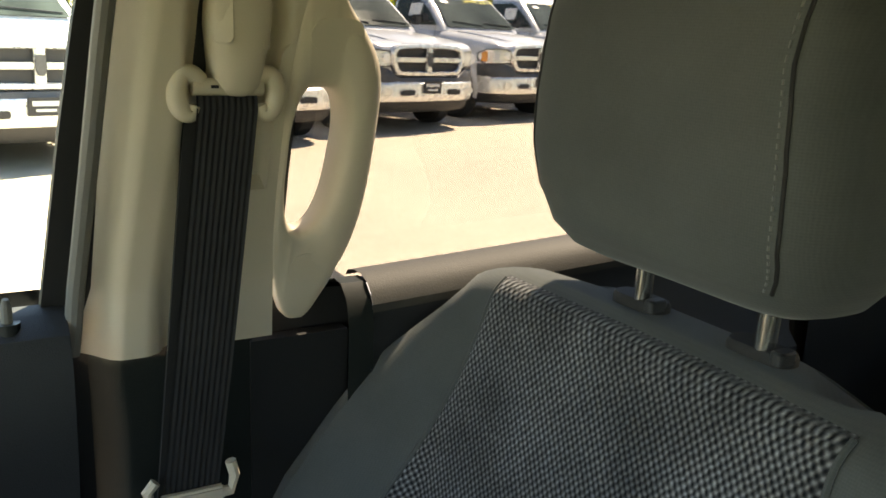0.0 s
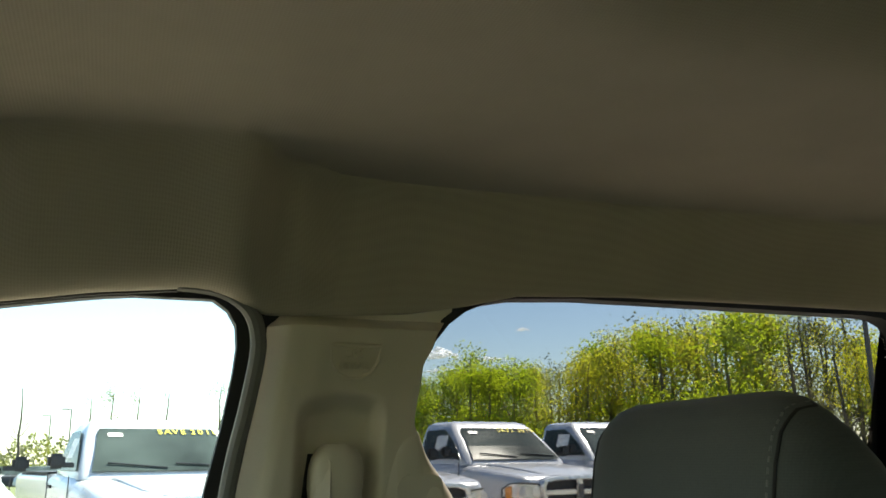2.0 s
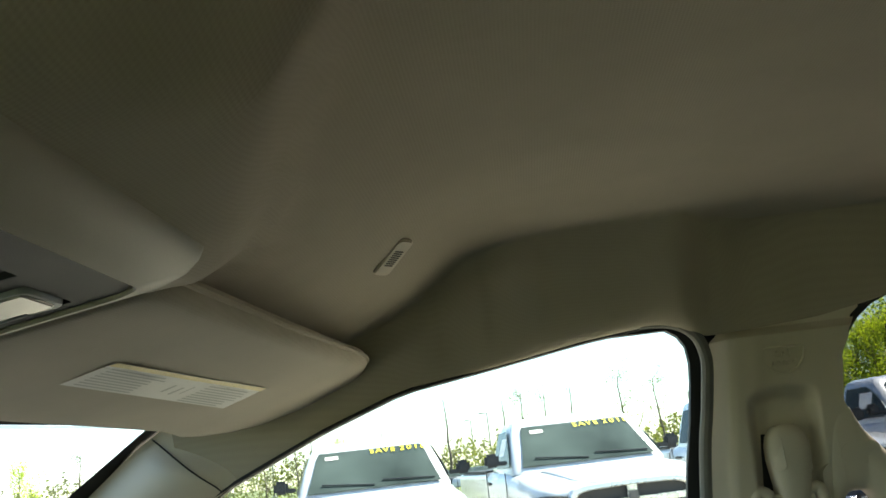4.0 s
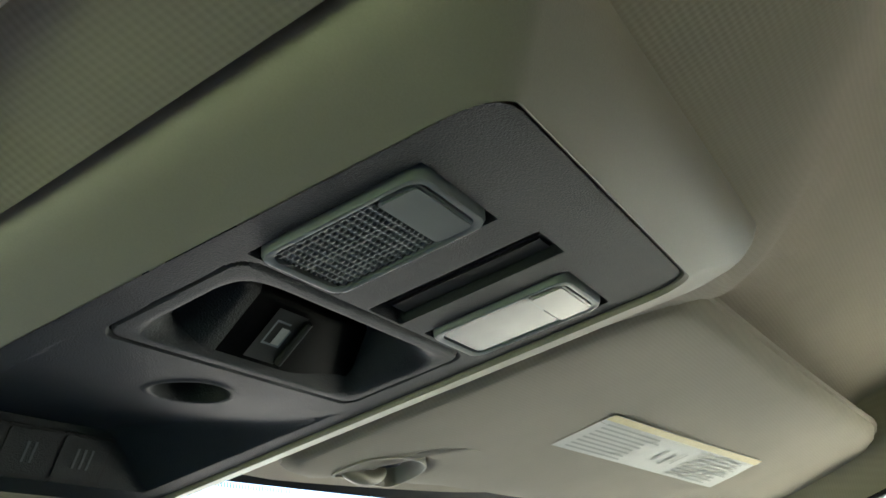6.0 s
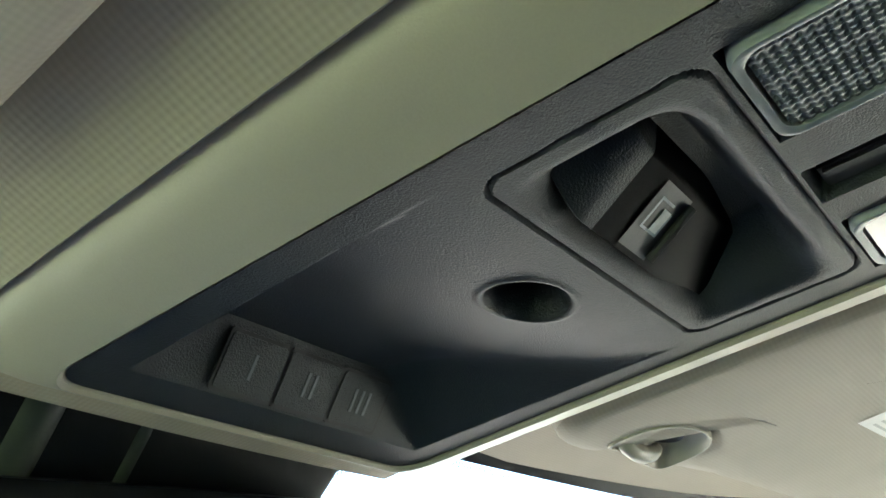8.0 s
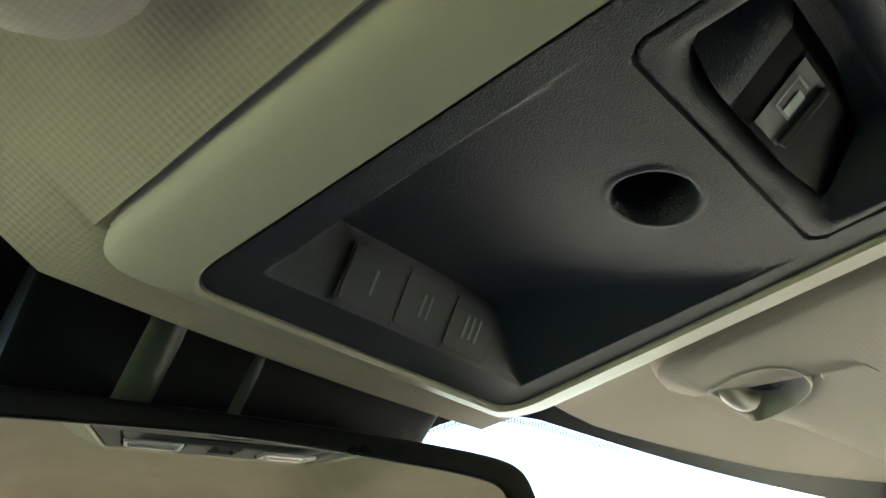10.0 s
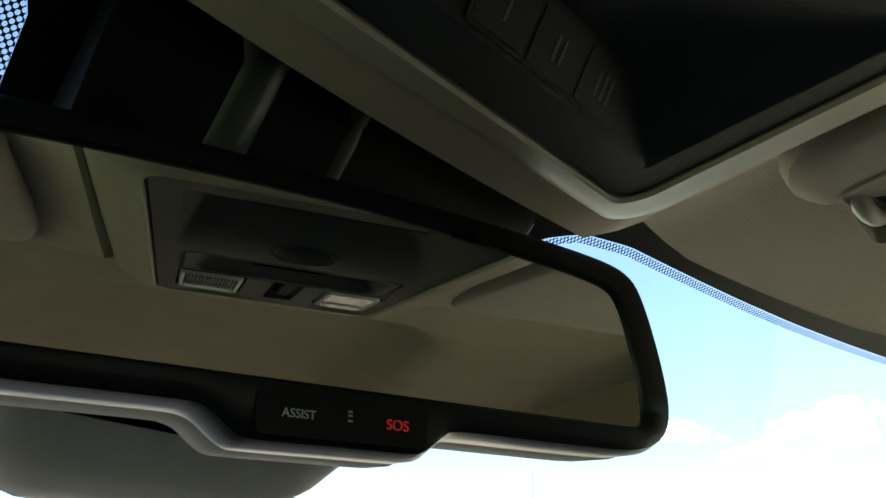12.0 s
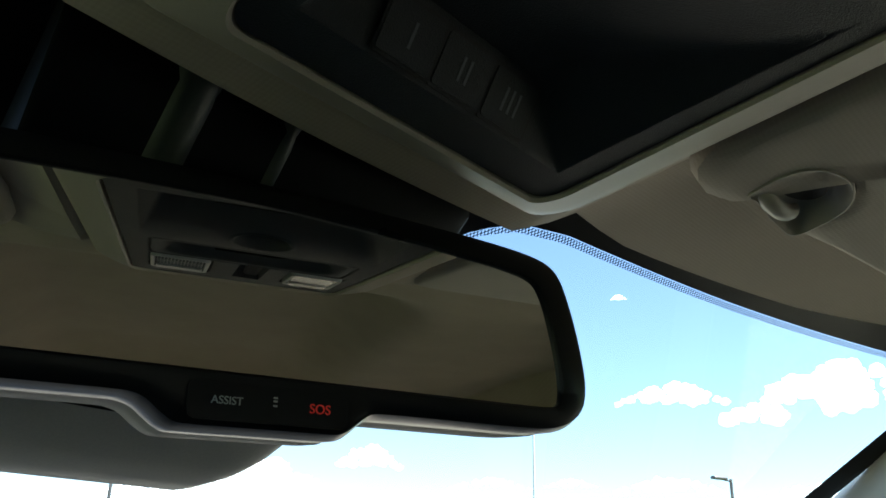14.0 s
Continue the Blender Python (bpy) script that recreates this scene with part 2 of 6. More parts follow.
LEAF_A = leaf_mat("spring_leaves_green", (0.25, 0.33, 0.030))
LEAF_B = leaf_mat("spring_leaves_yellow", (0.38, 0.40, 0.055))
LEAF_C = leaf_mat("sparse_spring_leaves", (0.075, 0.088, 0.03))
POLE = mat("grey_steel_pole", (0.10, 0.10, 0.105), 0.5, 0.6, grain=20)
CLOUD = mat("cloud_white", (0.85, 0.86, 0.88), 1.0, grain=0.03, vary=0.05, blotch=0.01, bump=0, spec=0.0)
# weak emission fills in the clouds' shaded undersides
cloud_b = CLOUD.node_tree.nodes["Principled BSDF"]
cloud_b.inputs["Emission Color"].default_value = (0.9, 0.95, 1.0, 1)
cloud_b.inputs["Emission Strength"].default_value = 0.27
FLOOR = mat("dark_carpet", (0.035, 0.034, 0.033), 0.95, grain=400, vary=0.3, bump=0.8, depth=0.003)


# ---- mesh helpers ----
def finish(name, bm, material, smooth=True):
    bmesh.ops.recalc_face_normals(bm, faces=bm.faces)
    me = bpy.data.meshes.new(name)
    bm.to_mesh(me)
    bm.free()
    me.materials.append(material)
    if smooth:
        me.polygons.foreach_set("use_smooth", [True] * len(me.polygons))
        me.set_sharp_from_angle(angle=radians(35))
    return me


def part(name, bm, material, parent, label="", smooth=True):
    ob = new(name, finish(name, bm, material, smooth))
    ob.parent = parent
    base = parent.matrix_basis.translation
    top = parent
    while top.parent:
        top = top.parent
    if parent is top:
        ob.matrix_parent_inverse = Matrix.Translation(-base)
    return tagged(ob, label)


def thing(name, place, label, category, group="", kind=""):
    ob = new(name)
    ob.empty_display_size = 0.05
    ob.location = place
    return tagged(ob, label, category, group, kind)


def solo(name, bm, material, label, category, kind="", smooth=True, group=""):
    return tagged(new(name, finish(name, bm, material, smooth)), label, category, group, kind)


def loft(loops, closed=True, cap=(False, False), bm=None):
    """Skin over rings of equally many points."""
    bm = bm or bmesh.new()
    rows = [[bm.verts.new(p) for p in loop] for loop in loops]
    n = len(rows[0])
    for r, s in zip(rows, rows[1:]):
        for i in range(n if closed else n - 1):
            j = (i + 1) % n
            bm.faces.new((r[i], r[j], s[j], s[i]))
    if cap[0]:
        bm.faces.new(rows[0])
    if cap[1]:
        bm.faces.new(rows[-1])
    return bm


def rrect(cx, cy, w, h, r, n=5):
    """A rounded rectangle, anticlockwise, as (u, v)."""
    pts = []
    for sx, sy, a0 in ((1, 1, 0), (-1, 1, 90), (-1, -1, 180), (1, -1, 270)):
        for i in range(n + 1):
            a = radians(a0 + 90 * i / n)
            pts.append((cx + sx * (w / 2 - r) + r * math.cos(a), cy + sy * (h / 2 - r) + r * math.sin(a)))
    return pts


def prism(poly, vec, bevel=0.0, seg=2, bm=None):
    """A slab: a flat outline pushed along vec, its edges rounded."""
    own = bm is None
    bm = bm or bmesh.new()
    vec = Vector(vec)
    lo = [bm.verts.new(p) for p in poly]
    hi = [bm.verts.new(Vector(p) + vec) for p in poly]
    fs = [bm.faces.new(lo), bm.faces.new(hi)]
    n = len(poly)
    for i in range(n):
        fs.append(bm.faces.new((lo[i], lo[(i + 1) % n], hi[(i + 1) % n], hi[i])))
    if bevel and own:
        edges = list({e for f in fs[:2] for e in f.edges})
        bmesh.ops.bevel(bm, geom=edges, offset=bevel, segments=seg, affect="EDGES", clamp_overlap=True)
    return bm


def box(x0, x1, y0, y1, z0, z1, bevel=0.0, bm=None, seg=2):
    own = bm is None
    bm = bm or bmesh.new()
    vs = [bm.verts.new(p) for p in ((x0, y0, z0), (x1, y0, z0), (x1, y1, z0), (x0, y1, z0), (x0, y0, z1), (x1, y0, z1), (x1, y1, z1), (x0, y1, z1))]
    for f in ((0, 3, 2, 1), (4, 5, 6, 7), (0, 1, 5, 4), (1, 2, 6, 5), (2, 3, 7, 6), (3, 0, 4, 7)):
        bm.faces.new([vs[i] for i in f])
    if bevel and own:
        bmesh.ops.bevel(bm, geom=list(bm.edges), offset=bevel, segments=seg, affect="EDGES", clamp_overlap=True)
    return bm


def tube(path, radius, n=10, bm=None, cap=True):
    """A round bar along points; radius a number or one for each point."""
    pts = [Vector(p) for p in path]
    loops, last = [], None
    for i, p in enumerate(pts):
        d = (pts[min(i + 1, len(pts) - 1)] - pts[max(i - 1, 0)]).normalized()
        side = d.orthogonal().normalized() if last is None else (last - d * last.dot(d)).normalized()
        last = side
        up = d.cross(side)
        r = radius[i] if isinstance(radius, (list, tuple)) else radius
        loops.append([p + r * (math.cos(t) * side + math.sin(t) * up) for t in (2 * math.pi * k / n for k in range(n))])
    return loft(loops, True, (cap, cap), bm)


def sheet(fn, us, vs, bm=None):
    """A grid of points fn(u, v)."""
    bm = bm or bmesh.new()
    rows = [[bm.verts.new(fn(u, v)) for v in vs] for u in us]
    for r, s in zip(rows, rows[1:]):
        for i in range(len(vs) - 1):
            bm.faces.new((r[i], r[i + 1], s[i + 1], s[i]))
    return bm


def steps(a, b, n):
    return [a + (b - a) * i / n for i in range(n + 1)]


def ease(x, lo, hi):
    t = min(1.0, max(0.0, (x - lo) / (hi - lo)))
    return t * t * (3 - 2 * t)


def lerp_table(x, table):
    """Smooth value of a short table of (x, value)."""
    if x <= table[0][0]:
        return table[0][1]
    for (x0, v0), (x1, v1) in zip(table, table[1:]):
        if x <= x1:
            return v0 + (v1 - v0) * ease(x, x0, x1)
    return table[-1][1]


def lin_table(x, table):
    if x <= table[0][0]:
        return table[0][1]
    for (x0, v0), (x1, v1) in zip(table, table[1:]):
        if x <= x1:
            return v0 + (v1 - v0) * (x - x0) / (x1 - x0)
    return table[-1][1]


def letters(text, size, m, material, parent, name="lettering", align="CENTER", deep=0.0002):
    """Built-in lettering as a thin mesh, standing at m."""
    cu = bpy.data.curves.new(name, "FONT")
    cu.body, cu.size, cu.extrude, cu.align_x, cu.align_y = text, size, deep, align, "CENTER"
    tmp = bpy.data.objects.new("tmp", cu)
    scene.collection.objects.link(tmp)
    bpy.context.view_layer.update()
    me = bpy.data.meshes.new_from_object(tmp.evaluated_get(bpy.context.evaluated_depsgraph_get()))
    bpy.data.objects.remove(tmp)
    me.transform(m)
    me.materials.clear()
    me.materials.append(material)
    ob = new(name, me)
    ob.parent = parent
    if parent.parent is None:
        ob.matrix_parent_inverse = Matrix.Translation(-parent.matrix_basis.translation)
    return ob


def curve_through(pts, n=5):
    """A smooth run of points through the given ones."""
    ps = [Vector(p) for p in pts]
    out = []
    for i in range(len(ps) - 1):
        a_, b_, c_, d_ = ps[max(i - 1, 0)], ps[i], ps[i + 1], ps[min(i + 2, len(ps) - 1)]
        for k in range(n):
            t = k / n
            out.append(0.5 * (2 * b_ + (c_ - a_) * t + (2 * a_ - 5 * b_ + 4 * c_ - d_) * t * t + (3 * b_ - a_ - 3 * c_ + d_) * t ** 3))
    return out + [ps[-1]]


def frame_at(origin, right, up):
    r, u = Vector(right).normalized(), Vector(up).normalized()
    n = r.cross(u).normalized()
    u = n.cross(r)
    m = Matrix((r, u, n)).transposed().to_4x4()
    m.translation = origin
    return m


# ---- the cab's shell: x to the passenger's side, y ahead, z up ----
def side_x(z):
    """The inner face of the cab's side, which leans inwards above the sills."""
    return 0.705 - 0.30 * max(0.0, z - 1.42)


def glass_y(x):
    return 0.819 - 0.109 * (x / 0.62) ** 2


def glass_point(x, s):
    """The windshield: s metres down its slope from the header."""
    y = glass_y(x) - 0.055 + s * 0.823
    return Vector((x, y, 1.702 - 0.69 * (y - glass_y(x))))


WINDOW_TOP = [(-0.95, 1.750), (-0.60, 1.768), (-0.40, 1.768), (-0.20, 1.767), (-0.10, 1.763), (-0.05, 1.752), (0.0, 1.744), (0.06, 1.740), (0.11, 1.738), (0.125, 1.741), (0.14, 1.7485), (0.155, 1.7525), (0.17, 1.754), (0.235, 1.748), (0.322, 1.735), (0.43, 1.720), (0.52, 1.690), (0.63, 1.645), (0.72, 1.60)]
ROOF_MID = [(-0.95, 1.80), (-0.7, 1.85), (0.24, 1.855), (0.345, 1.849), (0.40, 1.812), (0.47, 1.784), (0.58, 1.760), (0.70, 1.737), (0.80, 1.716)]
RAIL_IN = [(-0.95, 0.53), (-0.40, 0.560), (-0.15, 0.580), (0.0, 0.584), (0.055, 0.580), (0.10, 0.556), (0.145, 0.505), (0.20, 0.515), (0.27, 0.522), (0.33, 0.548), (0.38, 0.575), (0.45, 0.590), (0.62, 0.590)]


# the side rail's profile: tight fillet, steep face, soft roll under at the window
RAIL_DROP = [(p.x, p.y) for p in curve_through([(0, 0, 0), (0.07, 0.03, 0), (0.15, 0.13, 0), (0.34, 0.43, 0), (0.52, 0.71, 0), (0.66, 0.89, 0), (0.78, 0.985, 0), (0.88, 1.02, 0), (0.95, 1.0, 0), (1.0, 0.93, 0)], 5)]


def ceiling_point(u, v):
    """u from -1 to 1 across the cab, v from 0 at the back to 1 at the header."""
    s = abs(u)
    y_end = glass_y(min(0.61, 0.98 * s)) - 0.034 - 0.011 * (1 - ease(s, 0.13, 0.22))
    y = -0.95 + (y_end + 0.95) * v
    zw = lin_table(y, WINDOW_TOP) + 0.002
    zc = lin_table(y, ROOF_MID) * 0.5 + 0.25 * (lin_table(y - 0.022, ROOF_MID) + lin_table(y + 0.022, ROOF_MID))
    c, xs = lerp_table(y, RAIL_IN), side_x(zw) + 0.006
    front = ease(y, 0.60, 0.70)
    if s < 0.6:
        x, z = c * s / 0.6, zc - 0.006 * (s / 0.6) ** 2
    else:
        t = (s - 0.6) / 0.4
        x = c + (xs - c) * t
        # a steep inner rail that curls under at the window; bulging softly over the centre pillar
        k = min(1.0, t / 0.88)
        steep = 1 - lin_table(t, RAIL_DROP)
        bulge = 1 - k ** 2.3
        wedge = ease(y, 0.40, 0.52)
        z = zw + (zc - 0.006 - zw) * (steep + (bulge - steep) * wedge) 
    # a raised tray over the rear half
    z += 0.055 * (1 - ease(abs(x), 0.190, 0.315)) * (1 - ease(y, -0.06, 0.07)) * ease(y, -0.85, -0.60)
    # the fairing behind the console hangs lower, with a curved crease
    crease = lin_table(abs(x), [(0.0, 0.336), (0.061, 0.369), (0.116, 0.395), (0.189, 0.431), (0.248, 0.470), (0.302, 0.522), (0.36, 0.60)])
    reach = 0.105 + lin_table(y, [(0.36, 0.24), (0.45, 0.20), (0.56, 0.07), (0.8, 0.05)])
    z -= lin_table(y, [(0.35, 0.045), (0.46, 0.041), (0.60, 0.034), (0.72, 0.030), (0.76, 0.027), (0.80, 0.026)]) * ease(y - crease, -0.004, 0.062) ** 0.75 * (1 - ease(abs(x), 0.105, reach))
    z += 0.03 * ease(y, 0.465, 0.485) * (1 - ease(y, 0.728, 0.748)) * (1 - ease(abs(x), 0.080, 0.098))
    z -= 0.0095 * math.exp(-((y - crease - 0.004) / 0.0070) ** 2) * (1 - ease(abs(x), 0.20, 0.30)) * ease(abs(x), -0.1, 0.08)
    return Vector((math.copysign(x, u), y, z))


half_us = steps(0, 0.58, 22)[1:] + steps(0.58, 0.94, 30)[1:] + steps(0.94, 1.0, 10)[1:]
us = [-s for s in reversed(half_us)] + [0.0] + half_us
ceiling = solo("ceiling", sheet(ceiling_point, us, steps(0, 0.70, 130) + steps(0.70, 1, 170)[1:]), CLOTH, "tan woven cloth headliner over the whole cab", "headliner", "structure")


def roof_point(u, v):
    p = ceiling_point(u, v)
    return p + Vector((0.05 * u, 0.0, 0.06 + 0.01 * (1 - u * u)))


solo("roof", sheet(roof_point, steps(-1, 1, 24), steps(0, 1, 24)), CAB_PAINT, "dark painted steel roof over the cab", "roof", "structure")


def windows_for(side, tag):
    """Sills, panes, seals, door panels and pillars for one side; side is 1 for the passenger's."""
    def P(x, y, z):
        return Vector((side * x, y, z))

    # front door: dark panel with rounded sill, upper frame and glass
    door = thing("door_" + tag[0], (side * 0.74, 0.55, 0.6), "dark plastic front door panel under a clear window", "door", kind="structure")
    prof = [(0.735, 1.402), (0.722, 1.409), (0.705, 1.407), (0.688, 1.395), (0.680, 1.37), (0.683, 1.30), (0.70, 1.22), (0.705, 1.0), (0.70, 0.6)]
    part("panel", loft([[P(x, y, z) for x, z in prof] for y in (0.155, 0.165, 0.5, 0.9, 1.2)], False), DARK, door)
    part("skin", sheet(lambda y, z: P(0.80 + 0.03 * ease(z, 0.6, 1.0) - 0.04 * ease(z, 1.1, 1.42), y, z), (0.15, 0.6, 1.2), steps(0.5, 1.40, 8)), CAB_PAINT, door, "dark painted outer door skin")
    knob = part("lock_knob", tube([P(0.700, 0.193, 1.400), P(0.700, 0.193, 1.416), P(0.699, 0.193, 1.4225)], [0.004, 0.0038, 0.0022], 10), TAN_SEAL, door, "brown lock knob standing in its ring")
    part("ring", tube([P(0.700, 0.193, 1.395), P(0.700, 0.193, 1.4055)], 0.0085, 14), DARK_SMOOTH, door)
    top = [(y, lin_table(y, WINDOW_TOP)) for y in steps(0.165, 0.63, 22)]
    edge = [(0.171, 1.400), (0.1555, 1.53), (0.145, 1.61), (0.1365, 1.655), (0.1310, 1.695), (0.1295, 1.716), (0.1315, 1.732), (0.1385, 1.743), (0.150, 1.7505)] + top[2:] + [(0.80, 1.54), (0.98, 1.42)]
    pane = [P(side_x(z) + 0.026, y, z) for y, z in edge]
    part("glass", prism(pane, P(0.004, 0, 0)), SIDE_GLASS, door, "clear side window glass", smooth=False)
    outer = [(0.130, 1.400), (0.1155, 1.53), (0.106, 1.61), (0.0985, 1.655), (0.094, 1.695), (0.093, 1.725), (0.097, 1.755), (0.112, 1.772), (0.14, 1.783)] + [(y, z + 0.03) for y, z in top[2:]] + [(0.82, 1.56), (1.0, 1.43)]
    inn = [(y + 0.0, z) for y, z in edge]
    mid = [((a[0] + b[0]) / 2, (a[1] + b[1]) / 2) for a, b in zip(outer, inn)]
    part("window_frame", loft([[P(side_x(z) + 0.030, y, z) for y, z in outer], [P(side_x(z) + 0.016, y, z) for y, z in outer], [P(side_x(z) + 0.012, y, z) for y, z in mid], [P(side_x(z) + 0.014, y, z) for y, z in inn], [P(side_x(z) + 0.026, y, z) for y, z in inn]], False), BLACK, door, "black rubber window channel")
    seal = [P(side_x(z) - 0.003, y, z) for y, z in [(p.y, p.z) for p in curve_through([(0, 0.154, 1.375), (0, 0.150, 1.405), (0, 0.1395, 1.51), (0, 0.129, 1.62), (0, 0.1215, 1.665), (0, 0.1160, 1.705), (0, 0.1165, 1.722), (0, 0.1215, 1.737), (0, 0.132, 1.748), (0, 0.150, 1.7555), (0, 0.178, 1.758)], 4)]]
    part("weather_strip", tube(seal, 0.0062, 10), TAN_SEAL, door, "tan door weather strip")
    thin = [P(side_x(lin_table(y, WINDOW_TOP)) - 0.001, y, lin_table(y, WINDOW_TOP) + 0.0005) for y in steps(0.178, 0.66, 20)]
    part("top_strip", tube(thin, 0.0022, 6), BLACK, door)

    # rear door: soft sill, dark panel, tinted glass
    rear = thing("door_" + tag[1], (side * 0.74, -0.35, 0.6), "rear door with padded vinyl sill and tinted window", "door", kind="structure")
    prof = [(0.733, 1.403), (0.728, 1.409), (0.715, 1.4125), (0.702, 1.4125), (0.690, 1.409), (0.681, 1.401), (0.677, 1.392), (0.680, 1.384)]
    part("sill", loft([[P(x, y, z + 0.05 * (-0.0775 - y)) for x, z in prof] for y in (-0.0735, -0.085, -0.3, -0.45, -0.595)], False), SILL, rear, "grained dark tan vinyl sill")
    prof2 = [(0.716, 1.403), (0.708, 1.409), (0.694, 1.408), (0.682, 1.398), (0.676, 1.38), (0.674, 1.2), (0.676, 0.9)]
    part("sill_end", loft([[P(x, y, z) for x, z in prof2] for y in (-0.052, -0.056, -0.0745)], False), COVER_DARK, rear, "dark glossy door end cap")
    prof3 = [(0.682, 1.386), (0.688, 1.370), (0.684, 1.345), (0.674, 1.335), (0.668, 1.30), (0.655, 1.285), (0.655, 1.262), (0.668, 1.25), (0.67, 1.1), (0.675, 0.7)]
    part("panel", loft([[P(x, y, z + (0.05 * (-0.0775 - y) if z > 1.34 else 0.0)) for x, z in prof3] for y in (-0.072, -0.3, -0.597)], False), DARK, rear)
    # black filler in the hollow door, added to stop light leaking through
    part("leak_block", box(min(side * 0.69, side * 0.79), max(side * 0.69, side * 0.79), -0.575, -0.0722, 0.5, 1.375), BLACK, rear)
    part("trim_line", tube([P(0.654, -0.10, 1.274), P(0.654, -0.56, 1.274)], 0.0025, 6), CHROME, rear, "thin bright trim line")
    part("skin", sheet(lambda y, z: P(0.80 + 0.03 * ease(z, 0.6, 1.0) - 0.04 * ease(z, 1.1, 1.42), y, z), (-0.62, -0.3, 0.14), steps(0.5, 1.375, 8)), CAB_PAINT, rear, "dark painted outer door skin")
    ring = [(-0.005, 1.40), (-0.005, 1.50), (-0.005, 1.58), (-0.009, 1.63), (-0.012, 1.67), (-0.020, 1.70), (-0.030, 1.723), (-0.042, 1.739), (-0.056, 1.750), (-0.075, 1.758), (-0.10, 1.7625)] + [(y, 1.7655) for y in steps(-0.16, -0.49, 6)] + [(-0.512, 1.764), (-0.528, 1.758), (-0.538, 1.748), (-0.5445, 1.735), (-0.551, 1.70), (-0.567, 1.60), (-0.58, 1.50), (-0.592, 1.40)]
    part("glass", prism([P(side_x(z) + 0.026, y, z) for y, z in ring], P(0.004, 0, 0)), PRIVACY_GLASS, rear, "grey tinted privacy glass", smooth=False)
    cy = -0.3
    out2 = [(cy + (y - cy) * 1.0 + math.copysign(0.03 if abs(y - cy) > 0.2 else 0.0, y - cy), z + (0.012 if z > 1.735 else 0.0)) for y, z in ring]
    part("window_frame", loft([[P(side_x(z) + 0.016, y, z) for y, z in out2], [P(side_x(z) + 0.008, y, z) for y, z in ring], [P(side_x(z) + 0.028, y, z) for y, z in ring]], True), BLACK, rear, "black rubber window seal")
    part("upper_trim", sheet(lambda s, z: P(side_x(z) + 0.003 + 0.006 * (2 * s - 1) ** 2, -0.534 - 0.070 * s - 0.15 * (1.767 - z), z), steps(0, 1, 8), steps(1.40, 1.772, 10)), TAN, rear, "tan upper door trim")

    # body side behind the rear door
    name = "wall_" + tag[2]
    wall = thing(name, (side * 0.74, -0.8, 0.6), "tan rear corner pillar trim over dark lower trim", "pillar trim", kind="structure")
    part("gap", sheet(lambda s, z: P(side_x(z) + 0.010, -0.598 - 0.07 * s - 0.15 * max(0, 1.767 - z), z), (0, 1), steps(0.7, 1.775, 8)), BLACK, wall, "black door gap")
    part("upper_trim", sheet(lambda s, z: P(side_x(z) - 0.012 - 0.02 * s, -0.640 - 0.33 * s - 0.16 * (1 - s) * (1.767 - z), z), steps(0, 1, 6), steps(1.428, 1.79, 8)), TAN, wall)
    part("quarter_panel", sheet(lambda y, z: P(side_x(z) + 0.055, y, z), (-0.56, -0.8, -1.06), steps(0.5, 1.84, 8)), CAB_PAINT, wall, "dark painted cab corner panel")
    part("lower_trim", sheet(lambda s, z: P(side_x(z) - 0.016 - 0.02 * s, -0.66 - 0.34 * s, z), steps(0, 1, 4), steps(0.5, 1.455, 6)), DARK, wall)

    # centre pillar with belt niche
    pillar = thing("wall_" + tag[3], (side * 0.70, 0.04, 0.6), "tan centre pillar trim over dark lower cover", "pillar trim", kind="structure")
    rear_edge = [(1.37, 0.004), (1.46, 0.002), (1.59, 0.002), (1.615, -0.022), (1.64, -0.022), (1.66, -0.015), (1.70, -0.018), (1.725, -0.027), (1.75, -0.044)]

    def trim(s, z):
        yb = lerp_table(z, rear_edge)
        yf = lin_table(z, [(1.369, 0.1490), (1.402, 0.1464), (1.53, 0.1350), (1.62, 0.1255), (1.705, 0.1145), (1.752, 0.1125)])
        y = yf + (yb - yf) * s
        x = side_x(z) - 0.004
        d = yf - y
        x += 0.014 * ease(z, 1.731, 1.741)
        x += 0.020 * (1 - ease(d, 0.0, 0.022))                                   # rolls away at the front edge
        x -= 0.009 * ease(d, 0.012, 0.030) * (1 - ease(d, 0.044, 0.066)) * (1 - 0.6 * ease(z, 1.5, 1.72))  # raised front rib
        niche = ease(y, 0.008, 0.020) * (1 - ease(y, 0.070, 0.084)) * ease(z, 1.492, 1.502) * (1 - ease(z + 6.0 * (y - 0.044) ** 2, 1.667, 1.683))
        x += 0.017 * niche * (s < 0.9)
        slot = ease(y, 0.050, 0.060) * (1 - ease(y, 0.086, 0.094)) * (1 - ease(z, 1.40, 1.455))
        x += 0.009 * slot
        return P(x, y, z)

    part("upper_trim", sheet(trim, steps(0, 1, 100), steps(1.369, 1.752, 130)), TAN, pillar)

    def lower(s, z):
        y = 0.146 + (0.020 - 0.146) * s - 0.02 * s * (1 - ease(z, 1.30, 1.37))
        x = 0.703 + 0.022 * (1 - ease(s, 0, 0.14)) - 0.008 * ease(s, 0.1, 0.2) * (1 - ease(s, 0.46, 0.54)) - 0.006 * ease(s, 0.50, 0.53) * (1 - ease(s, 0.58, 0.68)) * ease(z, 1.30, 1.37)
        return P(x, y, z)

    part("lower_cover", sheet(lower, steps(0, 1, 50), steps(0.6, 1.3675, 60)), COVER_DARK, pillar, "dark green-black lower pillar cover")
    part("rear_return", box(min(side * 0.715, side * 0.70), max(side * 0.715, side * 0.70), -0.062, 0.022, 0.6, 1.366), BLACK, pillar)
